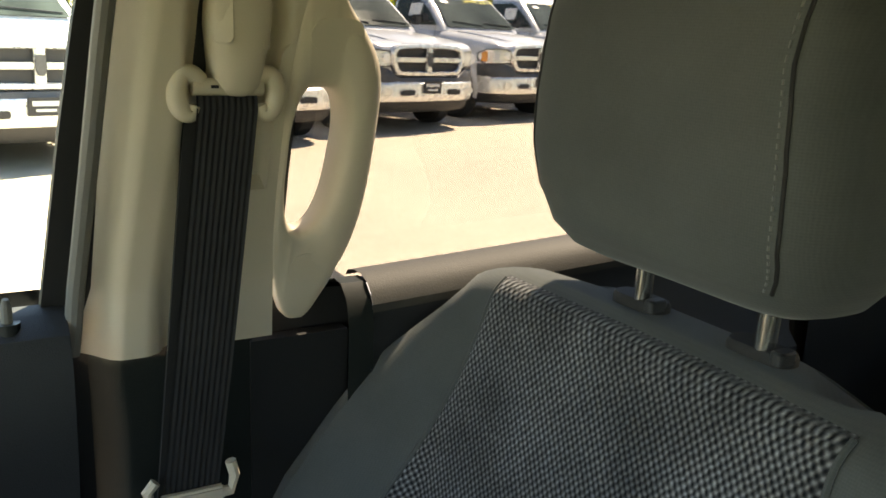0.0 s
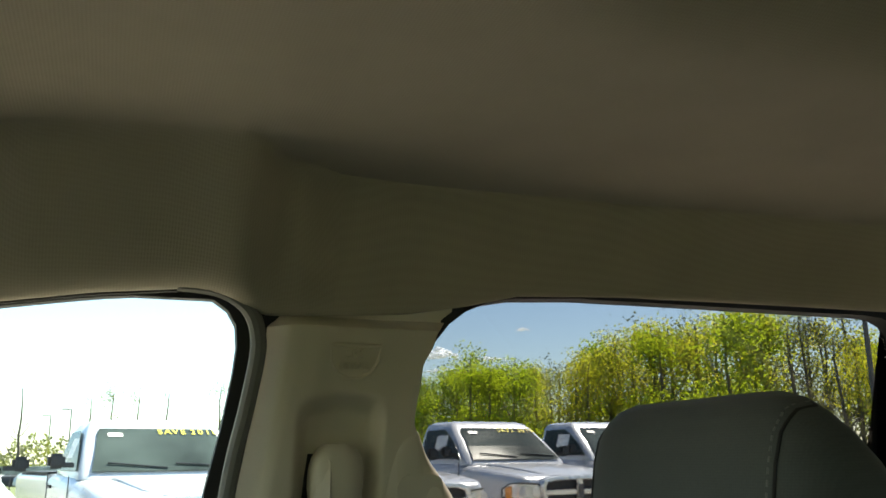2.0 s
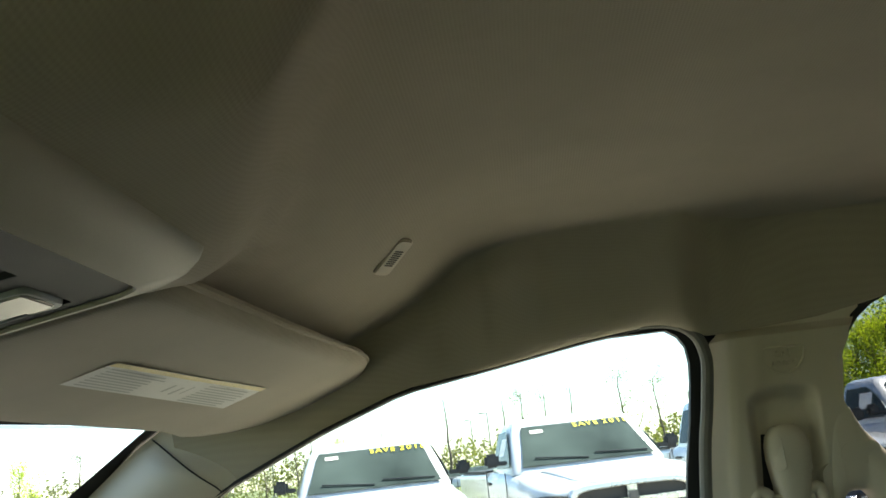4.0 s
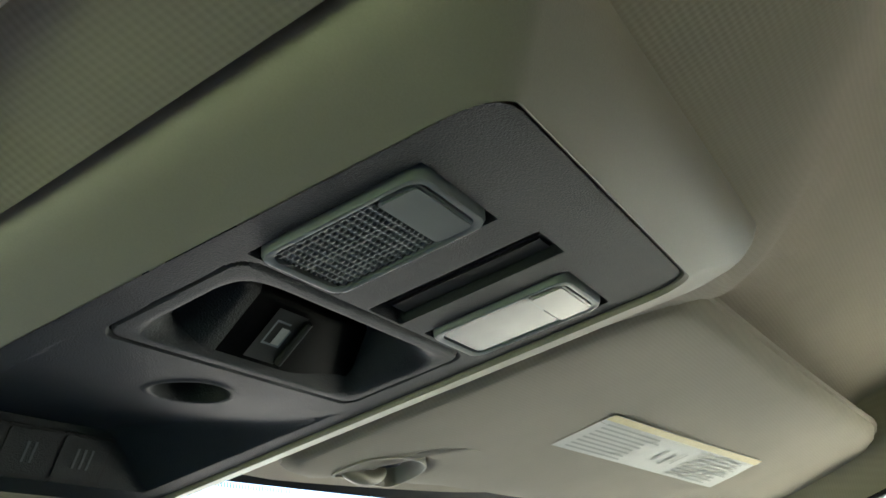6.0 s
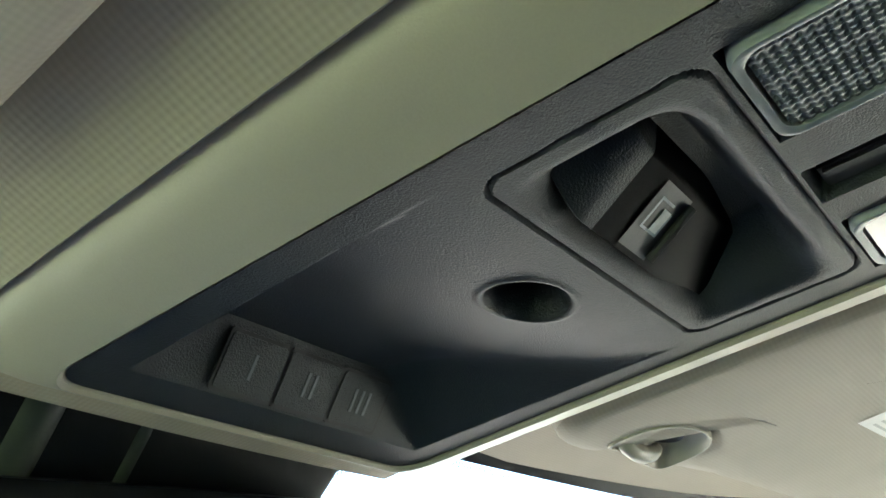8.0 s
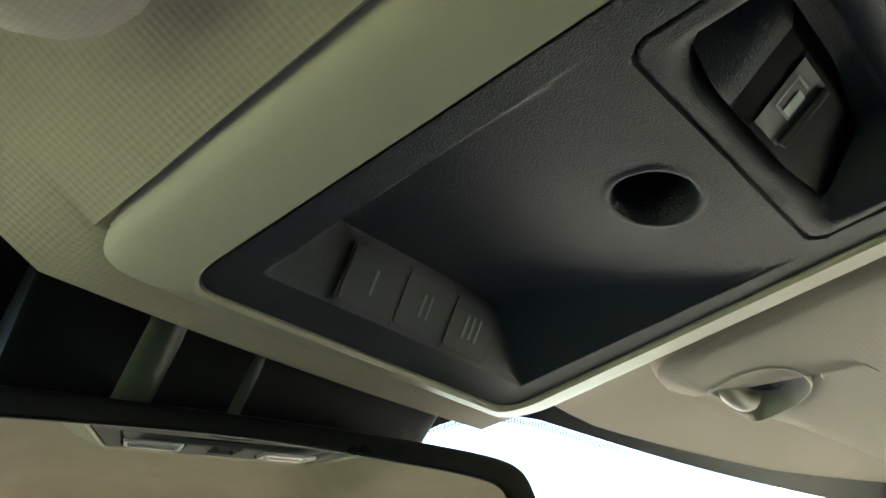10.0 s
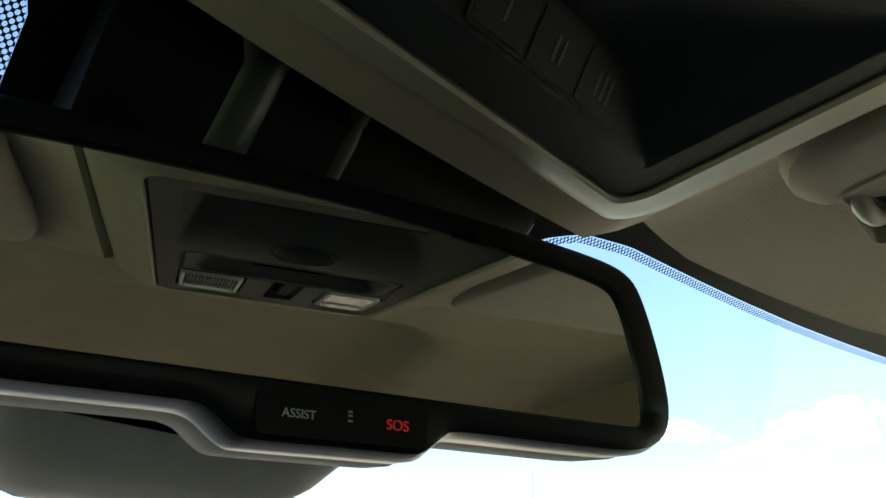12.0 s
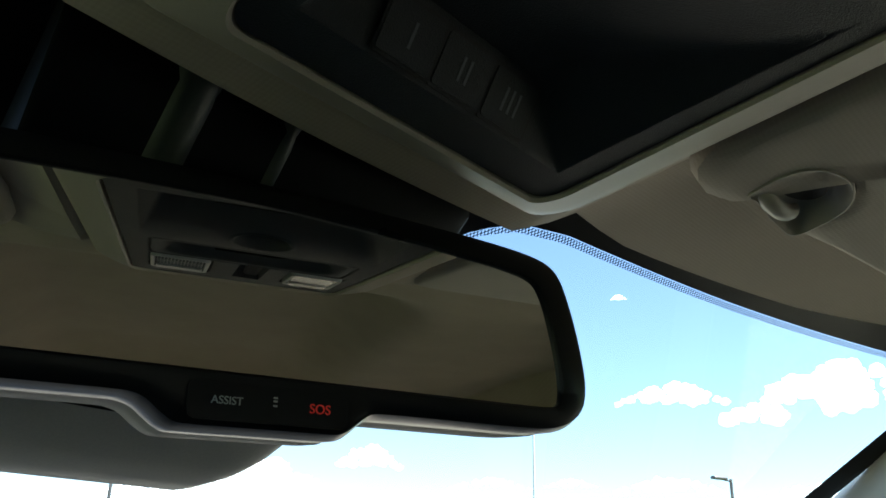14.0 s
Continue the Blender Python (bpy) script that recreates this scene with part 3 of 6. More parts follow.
    # black box added behind the pillar to close a light leak
    part("jamb_block", box(min(side * 0.72, side * 0.78), max(side * 0.72, side * 0.78), -0.075, 0.158, 0.5, 1.40), BLACK, pillar)
    # grab handle with long opening
    hole = []
    for i in range(120):
        th = 2 * math.pi * i / 120
        hy, hz = -0.0185 + 0.0205 * math.copysign(abs(math.cos(th)) ** 0.8, math.cos(th)), 1.5125 + 0.0565 * math.copysign(abs(math.sin(th)) ** 0.8, math.sin(th))
        hole.append((hy - 0.004 * (hz - 1.5125) / 0.0565 * (1 if hy < -0.0185 else 0), hz))
    back_line = [(p.x, p.y) for p in curve_through([(1.378, -0.017, 0), (1.383, -0.026, 0), (1.395, -0.036, 0), (1.412, -0.048, 0), (1.44, -0.060, 0), (1.48, -0.067, 0), (1.54, -0.068, 0), (1.575, -0.0655, 0), (1.594, -0.059, 0), (1.611, -0.047, 0), (1.632, -0.029, 0), (1.655, -0.018, 0)], 8)]

    def handle_section(flush):
        """Outer edge to hole: rounded grip where it stands free, flush where it meets the trim."""
        ctrl = [(f, dx + (dflat - dx) * flush, 0) for f, dx, dflat in ((0.0, 0.016, 0.006), (0.0, 0.003, -0.002), (0.07, -0.0055, -0.0042), (0.26, -0.0105, -0.0055), (0.52, -0.0125, -0.0068), (0.78, -0.0105, -0.0066), (0.94, -0.004, -0.003), (1.0, 0.006, 0.006), (1.0, 0.022, 0.022))]
        return [(min(1.0, max(0.0, p.x)), p.y) for p in curve_through(ctrl, 4)]

    loops = [[] for _ in handle_section(0.0)]
    for i, (hy, hz) in enumerate(hole):
        th = 2 * math.pi * i / 120
        c_, s_ = math.cos(th), math.sin(th)
        oz = 1.512 + (0.140 if s_ > 0 else 0.132) * math.copysign(abs(s_) ** 0.9, s_)
        if c_ > 0:
            oy = -0.018 + 0.026 * c_ ** 0.6
        else:
            oy = lin_table(oz, back_line)
        flush = max(ease(c_, -0.25, 0.55), ease(s_, 0.55, 0.95), 0.9 * ease(-s_, 0.6, 1.0))
        for k, (f, dx) in enumerate(handle_section(flush)):
            y, z = oy + (hy - oy) * f, oz + (hz - oz) * f
            loops[k].append(P(side_x(z) + dx, y, z))
    handle = part("grab_handle", loft(loops), TAN, pillar, "tan moulded grab handle with long opening")
    for pz, py, w in ((1.606, -0.024, 0.040), (1.425, -0.026, 0.034)):
        oval_c = [P(side_x(z) - (0.0062 if pz > 1.5 else 0.0066), y, z) for y, z in rrect(py, pz, w, 0.023, 0.010, 5)]
        part("cap", prism(oval_c, P(-0.0012, 0, 0), 0.0006), TAN, handle, "flush oval screw cap")
    return pillar


pillar_right = windows_for(1, ("1", "2", "east", "east_pillar"))
windows_for(-1, ("3", "4", "west", "west_pillar"))

# airbag badge pressed into the passenger's pillar trim
badge_loop = [(-0.024, 0.012), (0.024, 0.012), (0.0225, 0.0), (0.016, -0.009), (0.006, -0.0135), (-0.006, -0.0135), (-0.016, -0.009), (-0.0225, 0.0)]
bx = [Vector((side_x(1.706 + w) - 0.0048, 0.0395 - u * 0.86, 1.706 + w)) for u, w in badge_loop]
bad = part("badge", tube(bx + bx[:1], 0.0015, 6), TAN, pillar_right, "embossed shield badge")
mb = frame_at((side_x(1.711) - 0.0046, 0.0395, 1.711), (0, -1, 0), (-0.287, 0, 0.958))
letters("SRS", 0.0105, mb, TAN, bad, deep=0.0016)
letters("AIRBAG", 0.0075, frame_at((side_x(1.702) - 0.0046, 0.0395, 1.702), (0, -1, 0), (-0.287, 0, 0.958)), TAN, bad, deep=0.0012)

# front pillars between windshield and door glass
for side, nm in ((1, "trim_1"), (-1, "trim_2")):
    edge_w = [(0.600, 0.56, 1.690), (0.626, 0.60, 1.662), (0.637, 0.63, 1.643), (0.648, 0.70, 1.600), (0.665, 0.82, 1.525), (0.685, 1.0, 1.41), (0.70, 1.2, 1.28)]
    edge_g = [(0.600, 0.672, 1.722), (0.612, 0.695, 1.712), (0.622, 0.725, 1.692), (0.636, 0.80, 1.640), (0.650, 0.92, 1.555), (0.672, 1.12, 1.41), (0.69, 1.36, 1.24)]

    def a_pillar(s, k):
        i = min(int(k), len(edge_w) - 2)
        f = k - i
        w = Vector(edge_w[i]).lerp(Vector(edge_w[i + 1]), f)
        g = Vector(edge_g[i]).lerp(Vector(edge_g[i + 1]), f)
        p = w.lerp(g, s) + Vector((-0.022 * math.sin(math.pi * s) * ease(k, 1.0, 2.4) + 0.012 * (1 - ease(k, 0.8, 2.0)), 0, 0))
        return Vector((side * p.x, p.y, p.z))

    tr = solo(nm, sheet(a_pillar, steps(0, 1, 10), steps(0.75, 6, 42)), TAN, "tan plastic windshield pillar trim", "pillar trim", "structure")
    part("seam", tube([a_pillar(s, 1.30 + 0.75 * (1 - s)) + Vector((-side * 0.0005, 0, 0)) for s in steps(0.02, 0.98, 12)], 0.0009, 6), BLACK, tr)

# windshield, its black print and dotted edges
shield = thing("window_1", (0, 1.1, 1.4), "raked windshield with black printed upper border", "windshield", kind="structure")
gx = steps(-0.63, 0.63, 36)
part("glass", sheet(lambda x, s: glass_point(x, s) + Vector((0, 0.002, 0.004)), gx, steps(0.0, 0.86, 16)), WIND_GLASS, shield)
PRINT_LOW = [(-0.63, 0.043), (-0.19, 0.043), (-0.14, 0.045), (-0.118, 0.052), (-0.108, 0.070), (-0.100, 0.12), (-0.09, 0.225), (0.09, 0.225), (0.100, 0.12), (0.108, 0.068), (0.113, 0.060), (0.120, 0.0535), (0.127, 0.0488), (0.141, 0.0412), (0.172, 0.0366), (0.22, 0.0368), (0.33, 0.0381), (0.63, 0.0388)]
fx = steps(-0.625, 0.625, 150)
part("print", sheet(lambda x, k: glass_point(x, k * lin_table(x, PRINT_LOW)), fx, steps(0, 1, 10)), FRIT, shield, "black ceramic border print")
part("dot_band", sheet(lambda x, k: glass_point(x, lin_table(x, PRINT_LOW) + 0.0006 + k * (0.0046 + 0.047 * ease(-x, 0.09, 0.105))), fx, steps(0, 1, 3)), FRIT_DOTS, shield, "band of printed dots", smooth=False)
for side in (1, -1):
    part("side_print", sheet(lambda s, k: glass_point(side * (0.632 - 0.03 * k), s) + Vector((0, 0, 0.0015)), steps(0.03, 0.86, 12), steps(0, 1, 2)), FRIT, shield)

# dashboard, floor, rear wall close the cab
dash_prof = [(0.70, 0.6), (0.70, 1.02), (0.74, 1.18), (0.85, 1.26), (1.05, 1.295), (1.30, 1.28), (1.46, 1.24), (1.46, 0.5)]
solo("dashboard", loft([[(x, y, z) for y, z in dash_prof] for x in steps(-0.71, 0.71, 6)], False), DASH, "dark moulded dashboard under the windshield", "dashboard", "structure")
# hood out of view, added to keep ground bounce off the headliner
hood = loft([[(x * hw, y, z + 0.05 * (1 - x * x) - 0.30 * max(0.0, abs(x) - 0.9) * 10 * (abs(x) > 0.9)) for x in steps(-1, 1, 20)] for y, z, hw in ((1.47, 1.17, 0.93), (1.60, 1.19, 0.96), (2.10, 1.16, 0.97), (2.55, 1.10, 0.95), (2.72, 1.02, 0.90), (2.76, 0.85, 0.88), (2.76, 0.45, 0.86))], False)
solo("trim_4", hood, CAB_PAINT, "unseen dark hood, added ahead of the windshield to block ground light", "hood", "structure")
solo("floor", box(-0.75, 0.75, -1.05, 1.4, 0.50, 0.55), FLOOR, "dark carpeted cab floor", "floor", "structure")
rw = [(x, z) for x, z in rrect(0, 1.58, 1.12, 0.32, 0.06)]
rb = [(x, z) for x, z in rrect(0, 1.30, 1.50, 1.50, 0.02)]
back = solo("wall_north", loft([[(x, -0.97, z) for x, z in rb], [(x, -0.965, z) for x, z in rw], [(x, -1.02, z) for x, z in rw]]), TAN, "tan trimmed rear cab wall around the window", "wall", "structure")
solo("window_2", prism([(x, -1.0, z) for x, z in rw], (0, -0.004, 0)), PRIVACY_GLASS, "tinted rear cab window", "window", "structure", smooth=False)


# ---- front passenger's seat ----
SEAT_X = 0.445


def seat_front(x, z):
    """The padded front face of the backrest."""
    d = abs(x - SEAT_X)
    y = -0.137 + (1.425 - z) * 0.30
    y += min(0.09, 0.022 + 0.50 * max(0, 1.37 - z)) * ease(d, 0.150, 0.235) * (1 - ease(z, 1.37, 1.44))
    y -= 0.006 * (1 - (d / 0.15) ** 2) * (d < 0.15)
    return y


def seat_half(z):
    return 0.274 - 0.082 * ease(z, 1.28, 1.445) ** 1.7


def seat_loop(z, shrink=0.0):
    h = seat_half(z) - 1.9 * shrink
    n, loop = 26, []
    for i in range(n + 1):
        x = -h + 2 * h * i / n
        edge = ease(abs(x) / h, 0.86, 1.0)
        loop.append((SEAT_X + x, seat_front(SEAT_X + x, z) - (0.045 - 0.033 * ease(z, 1.38, 1.436)) * edge ** 2 - shrink * 0.9, z))
    back = -0.203 + (1.425 - z) * 0.24
    for i in range(n, -1, -1):
        x = (-h + 2 * h * i / n) * 0.97
        loop.append((SEAT_X + x, back + 0.03 * ease(abs(x) / h, 0.7, 1.0) * (1 - ease(z, 1.36, 1.42)) + shrink * 0.2, z - 0.016 * ease(abs(x) / h, 0.50, 0.97) * ease(z, 1.39, 1.43)))
    return loop


seat = thing("passenger_seat", (SEAT_X, 0.1, 0.56), "grey cloth front seat with dark woven insert panel", "car seat")
loops = [seat_loop(z) for z in steps(0.85, 1.412, 30)]
loops += [seat_loop(1.412 + 0.024 * math.sin(radians(k)), 0.03 * (1 - math.cos(radians(k)))) for k in (15, 30, 45, 60, 72, 84)]
backrest = part("backrest", loft(loops, True, (True, True)), SEAT_GREY, seat, "smooth grey cloth bolsters")
zs = steps(0.86, 1.412, 50) + [1.412 + 0.024 * math.sin(radians(k)) for k in range(6, 55, 6)]


def insert_point(s, z):
    """The woven panel lies just proud of the padding and rolls over its top edge."""
    half = 0.150 + 0.034 * (1 - ease(z, 1.20, 1.42))
    x = SEAT_X + half * s
    sn = min(1.0, max(0.0, (z - 1.412) / 0.024))
    cs = math.sqrt(1 - sn * sn)
    lift = 0.0045 - 0.0042 * max(ease(abs(s), 0.95, 1.0), ease(z, 1.426, 1.4315))
    return (x, seat_front(x, z) - 0.027 * (1 - cs) + lift * cs, z + lift * sn)


part("insert", sheet(insert_point, steps(-1, 1, 50), zs), SEAT_MESH, backrest, "dark woven dotted insert panel")
for s in (-1, 1):
    part("piping", tube([Vector(insert_point(s * 0.995, z)) + Vector((0, 0.0005, 0)) for z in zs[::2]], 0.0020, 6), SEAT_GREY, backrest)
part("cushion", box(SEAT_X - 0.26, SEAT_X + 0.26, -0.08, 0.46, 0.72, 0.88, 0.05, seg=4), SEAT_GREY, seat)
part("base", box(SEAT_X - 0.22, SEAT_X + 0.22, -0.1, 0.4, 0.55, 0.73, 0.01), BLACK, seat)


HEAD_X = SEAT_X - 0.006
HEAD = [(1.4720, 0.066, -0.206, -0.160), (1.4735, 0.086, -0.224, -0.146), (1.479, 0.100, -0.238, -0.134), (1.492, 0.111, -0.246, -0.122), (1.515, 0.118, -0.249, -0.1145), (1.545, 0.122, -0.245, -0.1115),
        (1.575, 0.123, -0.236, -0.1115), (1.605, 0.121, -0.223, -0.1135), (1.625, 0.117, -0.211, -0.1165), (1.642, 0.110, -0.197, -0.121), (1.654, 0.101, -0.184, -0.127), (1.662, 0.090, -0.172, -0.134), (1.6665, 0.074, -0.160, -0.142)]


def head_loop(z, w, back, front, n=96):
    """One ring of the headrest: padded front face, soft corners, rear that slopes away."""
    mid = HEAD_X - 0.009 * (1 - ease(z, 1.475, 1.56))
    loop, yc = [], -0.158 - 0.022 * (1 - ease(z, 1.60, 1.667))
    for i in range(n):
        th = 2 * math.pi * i / n
        c_, s_ = math.cos(th), math.sin(th)
        e = 0.42 if s_ > 0 else 0.75
        x = w * math.copysign(abs(c_) ** e, c_)
        y = math.copysign(abs(s_) ** (0.62 if s_ > 0 else 0.9), s_)
        y = yc + y * ((front - yc) if s_ > 0 else (yc - back))
        if s_ > 0:
            y -= 0.005 * (1 - (x / w) ** 2)
        loop.append((mid + x, y, z))
    return loop


rows_h = []
for r0_, r1_ in zip(HEAD, HEAD[1:]):
    rows_h += [tuple(p + (q - p) * k / 3 for p, q in zip(r0_, r1_)) for k in range(3)]
rows_h.append(HEAD[-1])
head_rings = [head_loop(*r) for r in rows_h]
head = part("headrest", loft(head_rings, True, (True, True)), SEAT_GREY, seat, "smooth grey cloth headrest with stitched side seam")
SEAM_X = [(1.49, 0.0965), (1.505, 0.1005), (1.525, 0.1010), (1.546, 0.1010), (1.572, 0.0995), (1.607, 0.0965), (1.637, 0.0975), (1.655, 0.0985), (1.667, 0.100)]


def on_ring(ring, x):
    """The point of a ring's front face at the given x."""
    for p, q in zip(ring[:48], ring[1:49]):
        if min(p[0], q[0]) <= x <= max(p[0], q[0]) and p[0] != q[0]:
            return Vector(p).lerp(Vector(q), (x - p[0]) / (q[0] - p[0]))
    return Vector(ring[0] if x > HEAD_X else ring[48])


for s in (-1, 1):
    run = [ring for ring in head_rings if 1.488 < ring[0][2] < 1.660]
    part("seam", tube([on_ring(ring, HEAD_X + s * lerp_table(ring[0][2], SEAM_X)) for ring in run], 0.0012, 6), BLACK, head, "dark sewn seam")
    stitches = bmesh.new()
    track = [on_ring(ring, HEAD_X + s * (lerp_table(ring[0][2], SEAM_X) - 0.0042)) - Vector((0, 0.0002 if s < 0 else 0.0008, 0)) for ring in run]
    for p, q in zip(track, track[1:]):
        m = max(1, round((q - p).length / 0.0046))
        for k in range(m):
            tube([p.lerp(q, (k + 0.15) / m), p.lerp(q, (k + 0.70) / m)], 0.0008, 5, stitches)
    tagged(part("stitching", stitches, THREAD, head, "row of grey stitches"), kind="stuff")
for px in (0.3835, 0.4860):
    part("post", tube([(px, -0.184, 1.40), (px - 0.006, -0.180, 1.495)], 0.0062, 16), POST, seat, "chromed headrest post")
    guide = part("post_guide", loft([[(px + 0.002 + u, -0.186 + v, z) for u, v in rrect(0, 0, w, d, min(w, d) * 0.45, 5)] for w, d, z in ((0.044, 0.021, 1.426), (0.046, 0.022, 1.4345), (0.046, 0.022, 1.4400), (0.043, 0.019, 1.4425), (0.016, 0.014, 1.4428))], True, (True, True)), BLACK, seat, "dark plastic post guide")
    part("release", loft([[(px - 0.0165 + u, -0.181 + v, z) for u, v in rrect(0, 0, w, 0.015 - sh, 0.003, 4)] for w, sh, z in ((0.009, 0.0, 1.438), (0.009, 0.0, 1.4445), (0.007, 0.002, 1.4458))], True, (True, True)), DARK, guide)

# driver's seat, the same again, out of view: added to block side light
seat_b = copy_thing(seat, pose(-SEAT_X, 0.1, 0.56))
tagged(seat_b, "unseen grey cloth driver seat with dark woven insert panel, added to block side light", group="front seats")
tagged(seat, group="front seats")

# rear bench, mostly in the dark behind the seat
bench = thing("rear_bench", (0, -0.75, 0.56), "dark grey cloth rear bench seat", "bench seat")
part("backrest", loft([[(x, y - 0.02 * ease(abs(x), 0.5, 0.62), z) for x in steps(-0.62, 0.62, 20)] for y, z in ((-0.62, 0.80), (-0.66, 0.86), (-0.72, 1.05), (-0.80, 1.25), (-0.83, 1.285), (-0.87, 1.29), (-0.93, 1.27), (-0.93, 0.8))], False), SEAT_GREY, bench)
part("cushion", box(-0.64, 0.64, -0.66, -0.22, 0.70, 0.86, 0.04, seg=3), SEAT_GREY, bench)
part("base", box(-0.6, 0.6, -0.85, -0.3, 0.55, 0.72), BLACK, bench)

# ---- seat belt on the centre pillar ----
belt = thing("seat_belt", (0.69, 0.04, 1.56), "black ribbed webbing seat belt hanging from tan guide", "seat belt")


def belt_point(s, k):
    z = 1.567 - 0.365 * k
    fold = 0.010 * math.sin(math.pi * min(1, k * 30) / 2)
    yc = 0.0525 + 0.036 * k + 0.0025 * math.sin(math.pi * k)
    return (0.6515 - fold * 0.6 - 0.010 * math.sin(math.pi * k) + 0.020 * k - 0.0006 * math.cos(s * 31.4), yc + 0.0208 * s, z)


part("webbing", sheet(belt_point, steps(-1, 1, 80), steps(0, 1, 30)), BELT, belt, "black ribbed webbing")
part("inner_webbing", loft([[(x, y + 0.034 * (1.556 - z) / 0.36, z) for x, y in ((0.661, 0.068), (0.661, 0.0785), (0.665, 0.0785), (0.665, 0.068))] for z in (1.557, 1.40, 1.20)], True, (True, True)), BLACK, belt)
ring_path = [(0.6505, 0.0525 + y, 1.565 + z) for y, z in ((0.017, 0.008), (0.023, 0.0125), (0.030, 0.0125), (0.0335, 0.005), (0.0335, -0.004), (0.030, -0.0115), (0.0245, -0.0125), (0.022, -0.007))]
ring_path2 = [(0.6505, 0.0525 - (p[1] - 0.0525), p[2]) for p in ring_path]
RING_R = [0.0048 + 0.0022 * math.sin(math.pi * k / 35) ** 0.6 for k in range(35)] + [0.0025]
part("guide_loop", tube(curve_through(ring_path), RING_R, 12), TAN, belt, "tan moulded belt guide")
part("guide_loop", tube(curve_through(ring_path2), RING_R, 12), TAN, belt, "tan moulded belt guide")
part("guide_bar", tube([(0.6505, 0.0525 - 0.024, 1.5695), (0.6505, 0.0525 + 0.024, 1.5695)], 0.0058, 12), TAN, belt)
cover_loops = []
for z, w, xf in ((1.5635, 0.007, 0.646), (1.5655, 0.0125, 0.6425), (1.570, 0.0155, 0.6395), (1.580, 0.0175, 0.637), (1.595, 0.0200, 0.6355), (1.610, 0.0222, 0.634), (1.623, 0.0222, 0.6325), (1.632, 0.0200, 0.6325), (1.639, 0.0155, 0.6335), (1.6425, 0.009, 0.636)):
    xb = side_x(z) + 0.018
    cover_loops.append([((xf + xb) / 2 - (xb - xf) / 2 * math.copysign(abs(math.sin(t)) ** 0.7, math.sin(t)), 0.0455 + w * math.copysign(abs(math.cos(t)) ** 0.75, math.cos(t)), z) for t in (2 * math.pi * i / 36 for i in range(36))])
cover = part("anchor_cover", loft(cover_loops, True, (True, True)), TAN, belt, "rounded tan anchor cover")
part("button", loft([[(0.6335 + 0.010 * (y - 0.0455) ** 2 / 0.0005 + dx, y, z) for y, z in rrect(0.0585, 1.6150, 0.0125 - sh, 0.034 - sh, 0.004, 4)] for dx, sh in ((0.004, 0.0), (-0.0012, 0.0), (-0.0022, 0.002))], True, (False, True)), TAN, cover, "tan height adjuster button")
part("button", loft([[(0.6345 + 0.010 * (y - 0.0455) ** 2 / 0.0005 + dx, y, z) for y, z in rrect(0.0285, 1.6120, 0.0065 - sh, 0.034 - sh, 0.002, 4)] for dx, sh in ((0.004, 0.0), (-0.0004, 0.0), (-0.0012, 0.0015))], True, (False, True)), TAN, cover)
part("slot", prism([(side_x(z) + 0.012, y, z) for y, z in rrect(0.068, 1.600, 0.012, 0.070, 0.003, 3)], (-0.0015, 0, 0)), BLACK, belt)
part("notch", box(0.6440, 0.6450, 0.0600, 0.0650, 1.5690, 1.5710), BLACK, belt)
tongue = [(0.652, 0.083 + y, 1.281 + z) for y, z in ((-0.029, 0.012), (-0.032, 0.0), (-0.029, -0.012), (0.0, -0.0135), (0.029, -0.012), (0.032, 0.0), (0.026, 0.007))]
part("latch_tongue", tube(tongue, 0.0042, 8), TAN, belt, "tan plastic latch tongue")
part("latch_plate", box(0.648, 0.656, 0.059, 0.107, 1.263, 1.275, 0.002), TAN, belt)

# ---- passenger's sun visor, folded up ----
def visor_z(y, x=0.2):
    return 1.720 - 0.18 * (y - 0.6) - 0.019 * min(1.0, max(0.0, (x - 0.25) / 0.35)) * ease(y, 0.44, 0.58)


visor = thing("sun_visor", (0.38, 0.58, 1.73), "tan cloth sun visor folded up with warning label", "sun visor", group="sun visors")


NOTCH = [(0.2070, 0.6740), (0.2055, 0.6650), (0.2010, 0.6570), (0.1930, 0.6515), (0.1820, 0.6490), (0.1700, 0.6495), (0.1590, 0.6530), (0.1510, 0.6600), (0.1490, 0.6700), (0.1515, 0.6820)]


def visor_edge(n=14):
    """The visor's outline, with the hook's notch in its front edge."""
    pts = [(0.112, 0.662), (0.117, 0.51), (0.123, 0.487), (0.140, 0.479)]
    pts += [(0.140 + (0.54 - 0.140) * i / n, 0.479 - 0.024 * (i / n) ** 1.2) for i in range(1, n + 1)]
    pts += [(0.566, 0.4550), (0.588, 0.4575), (0.606, 0.464), (0.620, 0.476), (0.627, 0.493), (0.627, 0.53), (0.618, 0.58), (0.602, 0.612), (0.575, 0.633), (0.545, 0.643)]
    pts += [(x, 0.686 - 0.165 * (x - 0.206) + 0.04 * max(0.0, x - 0.40) ** 1.5) for x in steps(0.50, 0.214, 9)]
    pts += [(0.2085, 0.6830)] + NOTCH
    pts += [(0.1520, 0.6915), (0.1490, 0.6970), (0.1410, 0.6990), (0.1300, 0.6975), (0.1195, 0.6930), (0.1130, 0.6855), (0.1105, 0.6760)]
    return pts


ve = visor_edge()
vc = (0.36, 0.565)


def vring(k, dz):
    line = [(x, 0.686 - 0.165 * (x - 0.206)) if k > 0.04 and 0.14 < x < 0.22 and y > 0.6 else (x, y) for x, y in ve]
    pts = [(vc[0] + (x - vc[0]) * (1 - k / 0.24), vc[1] + (y - vc[1]) * (1 - k / 0.095)) for x, y in line]
    return [(x, y, visor_z(y, x) + dz) for x, y in pts]


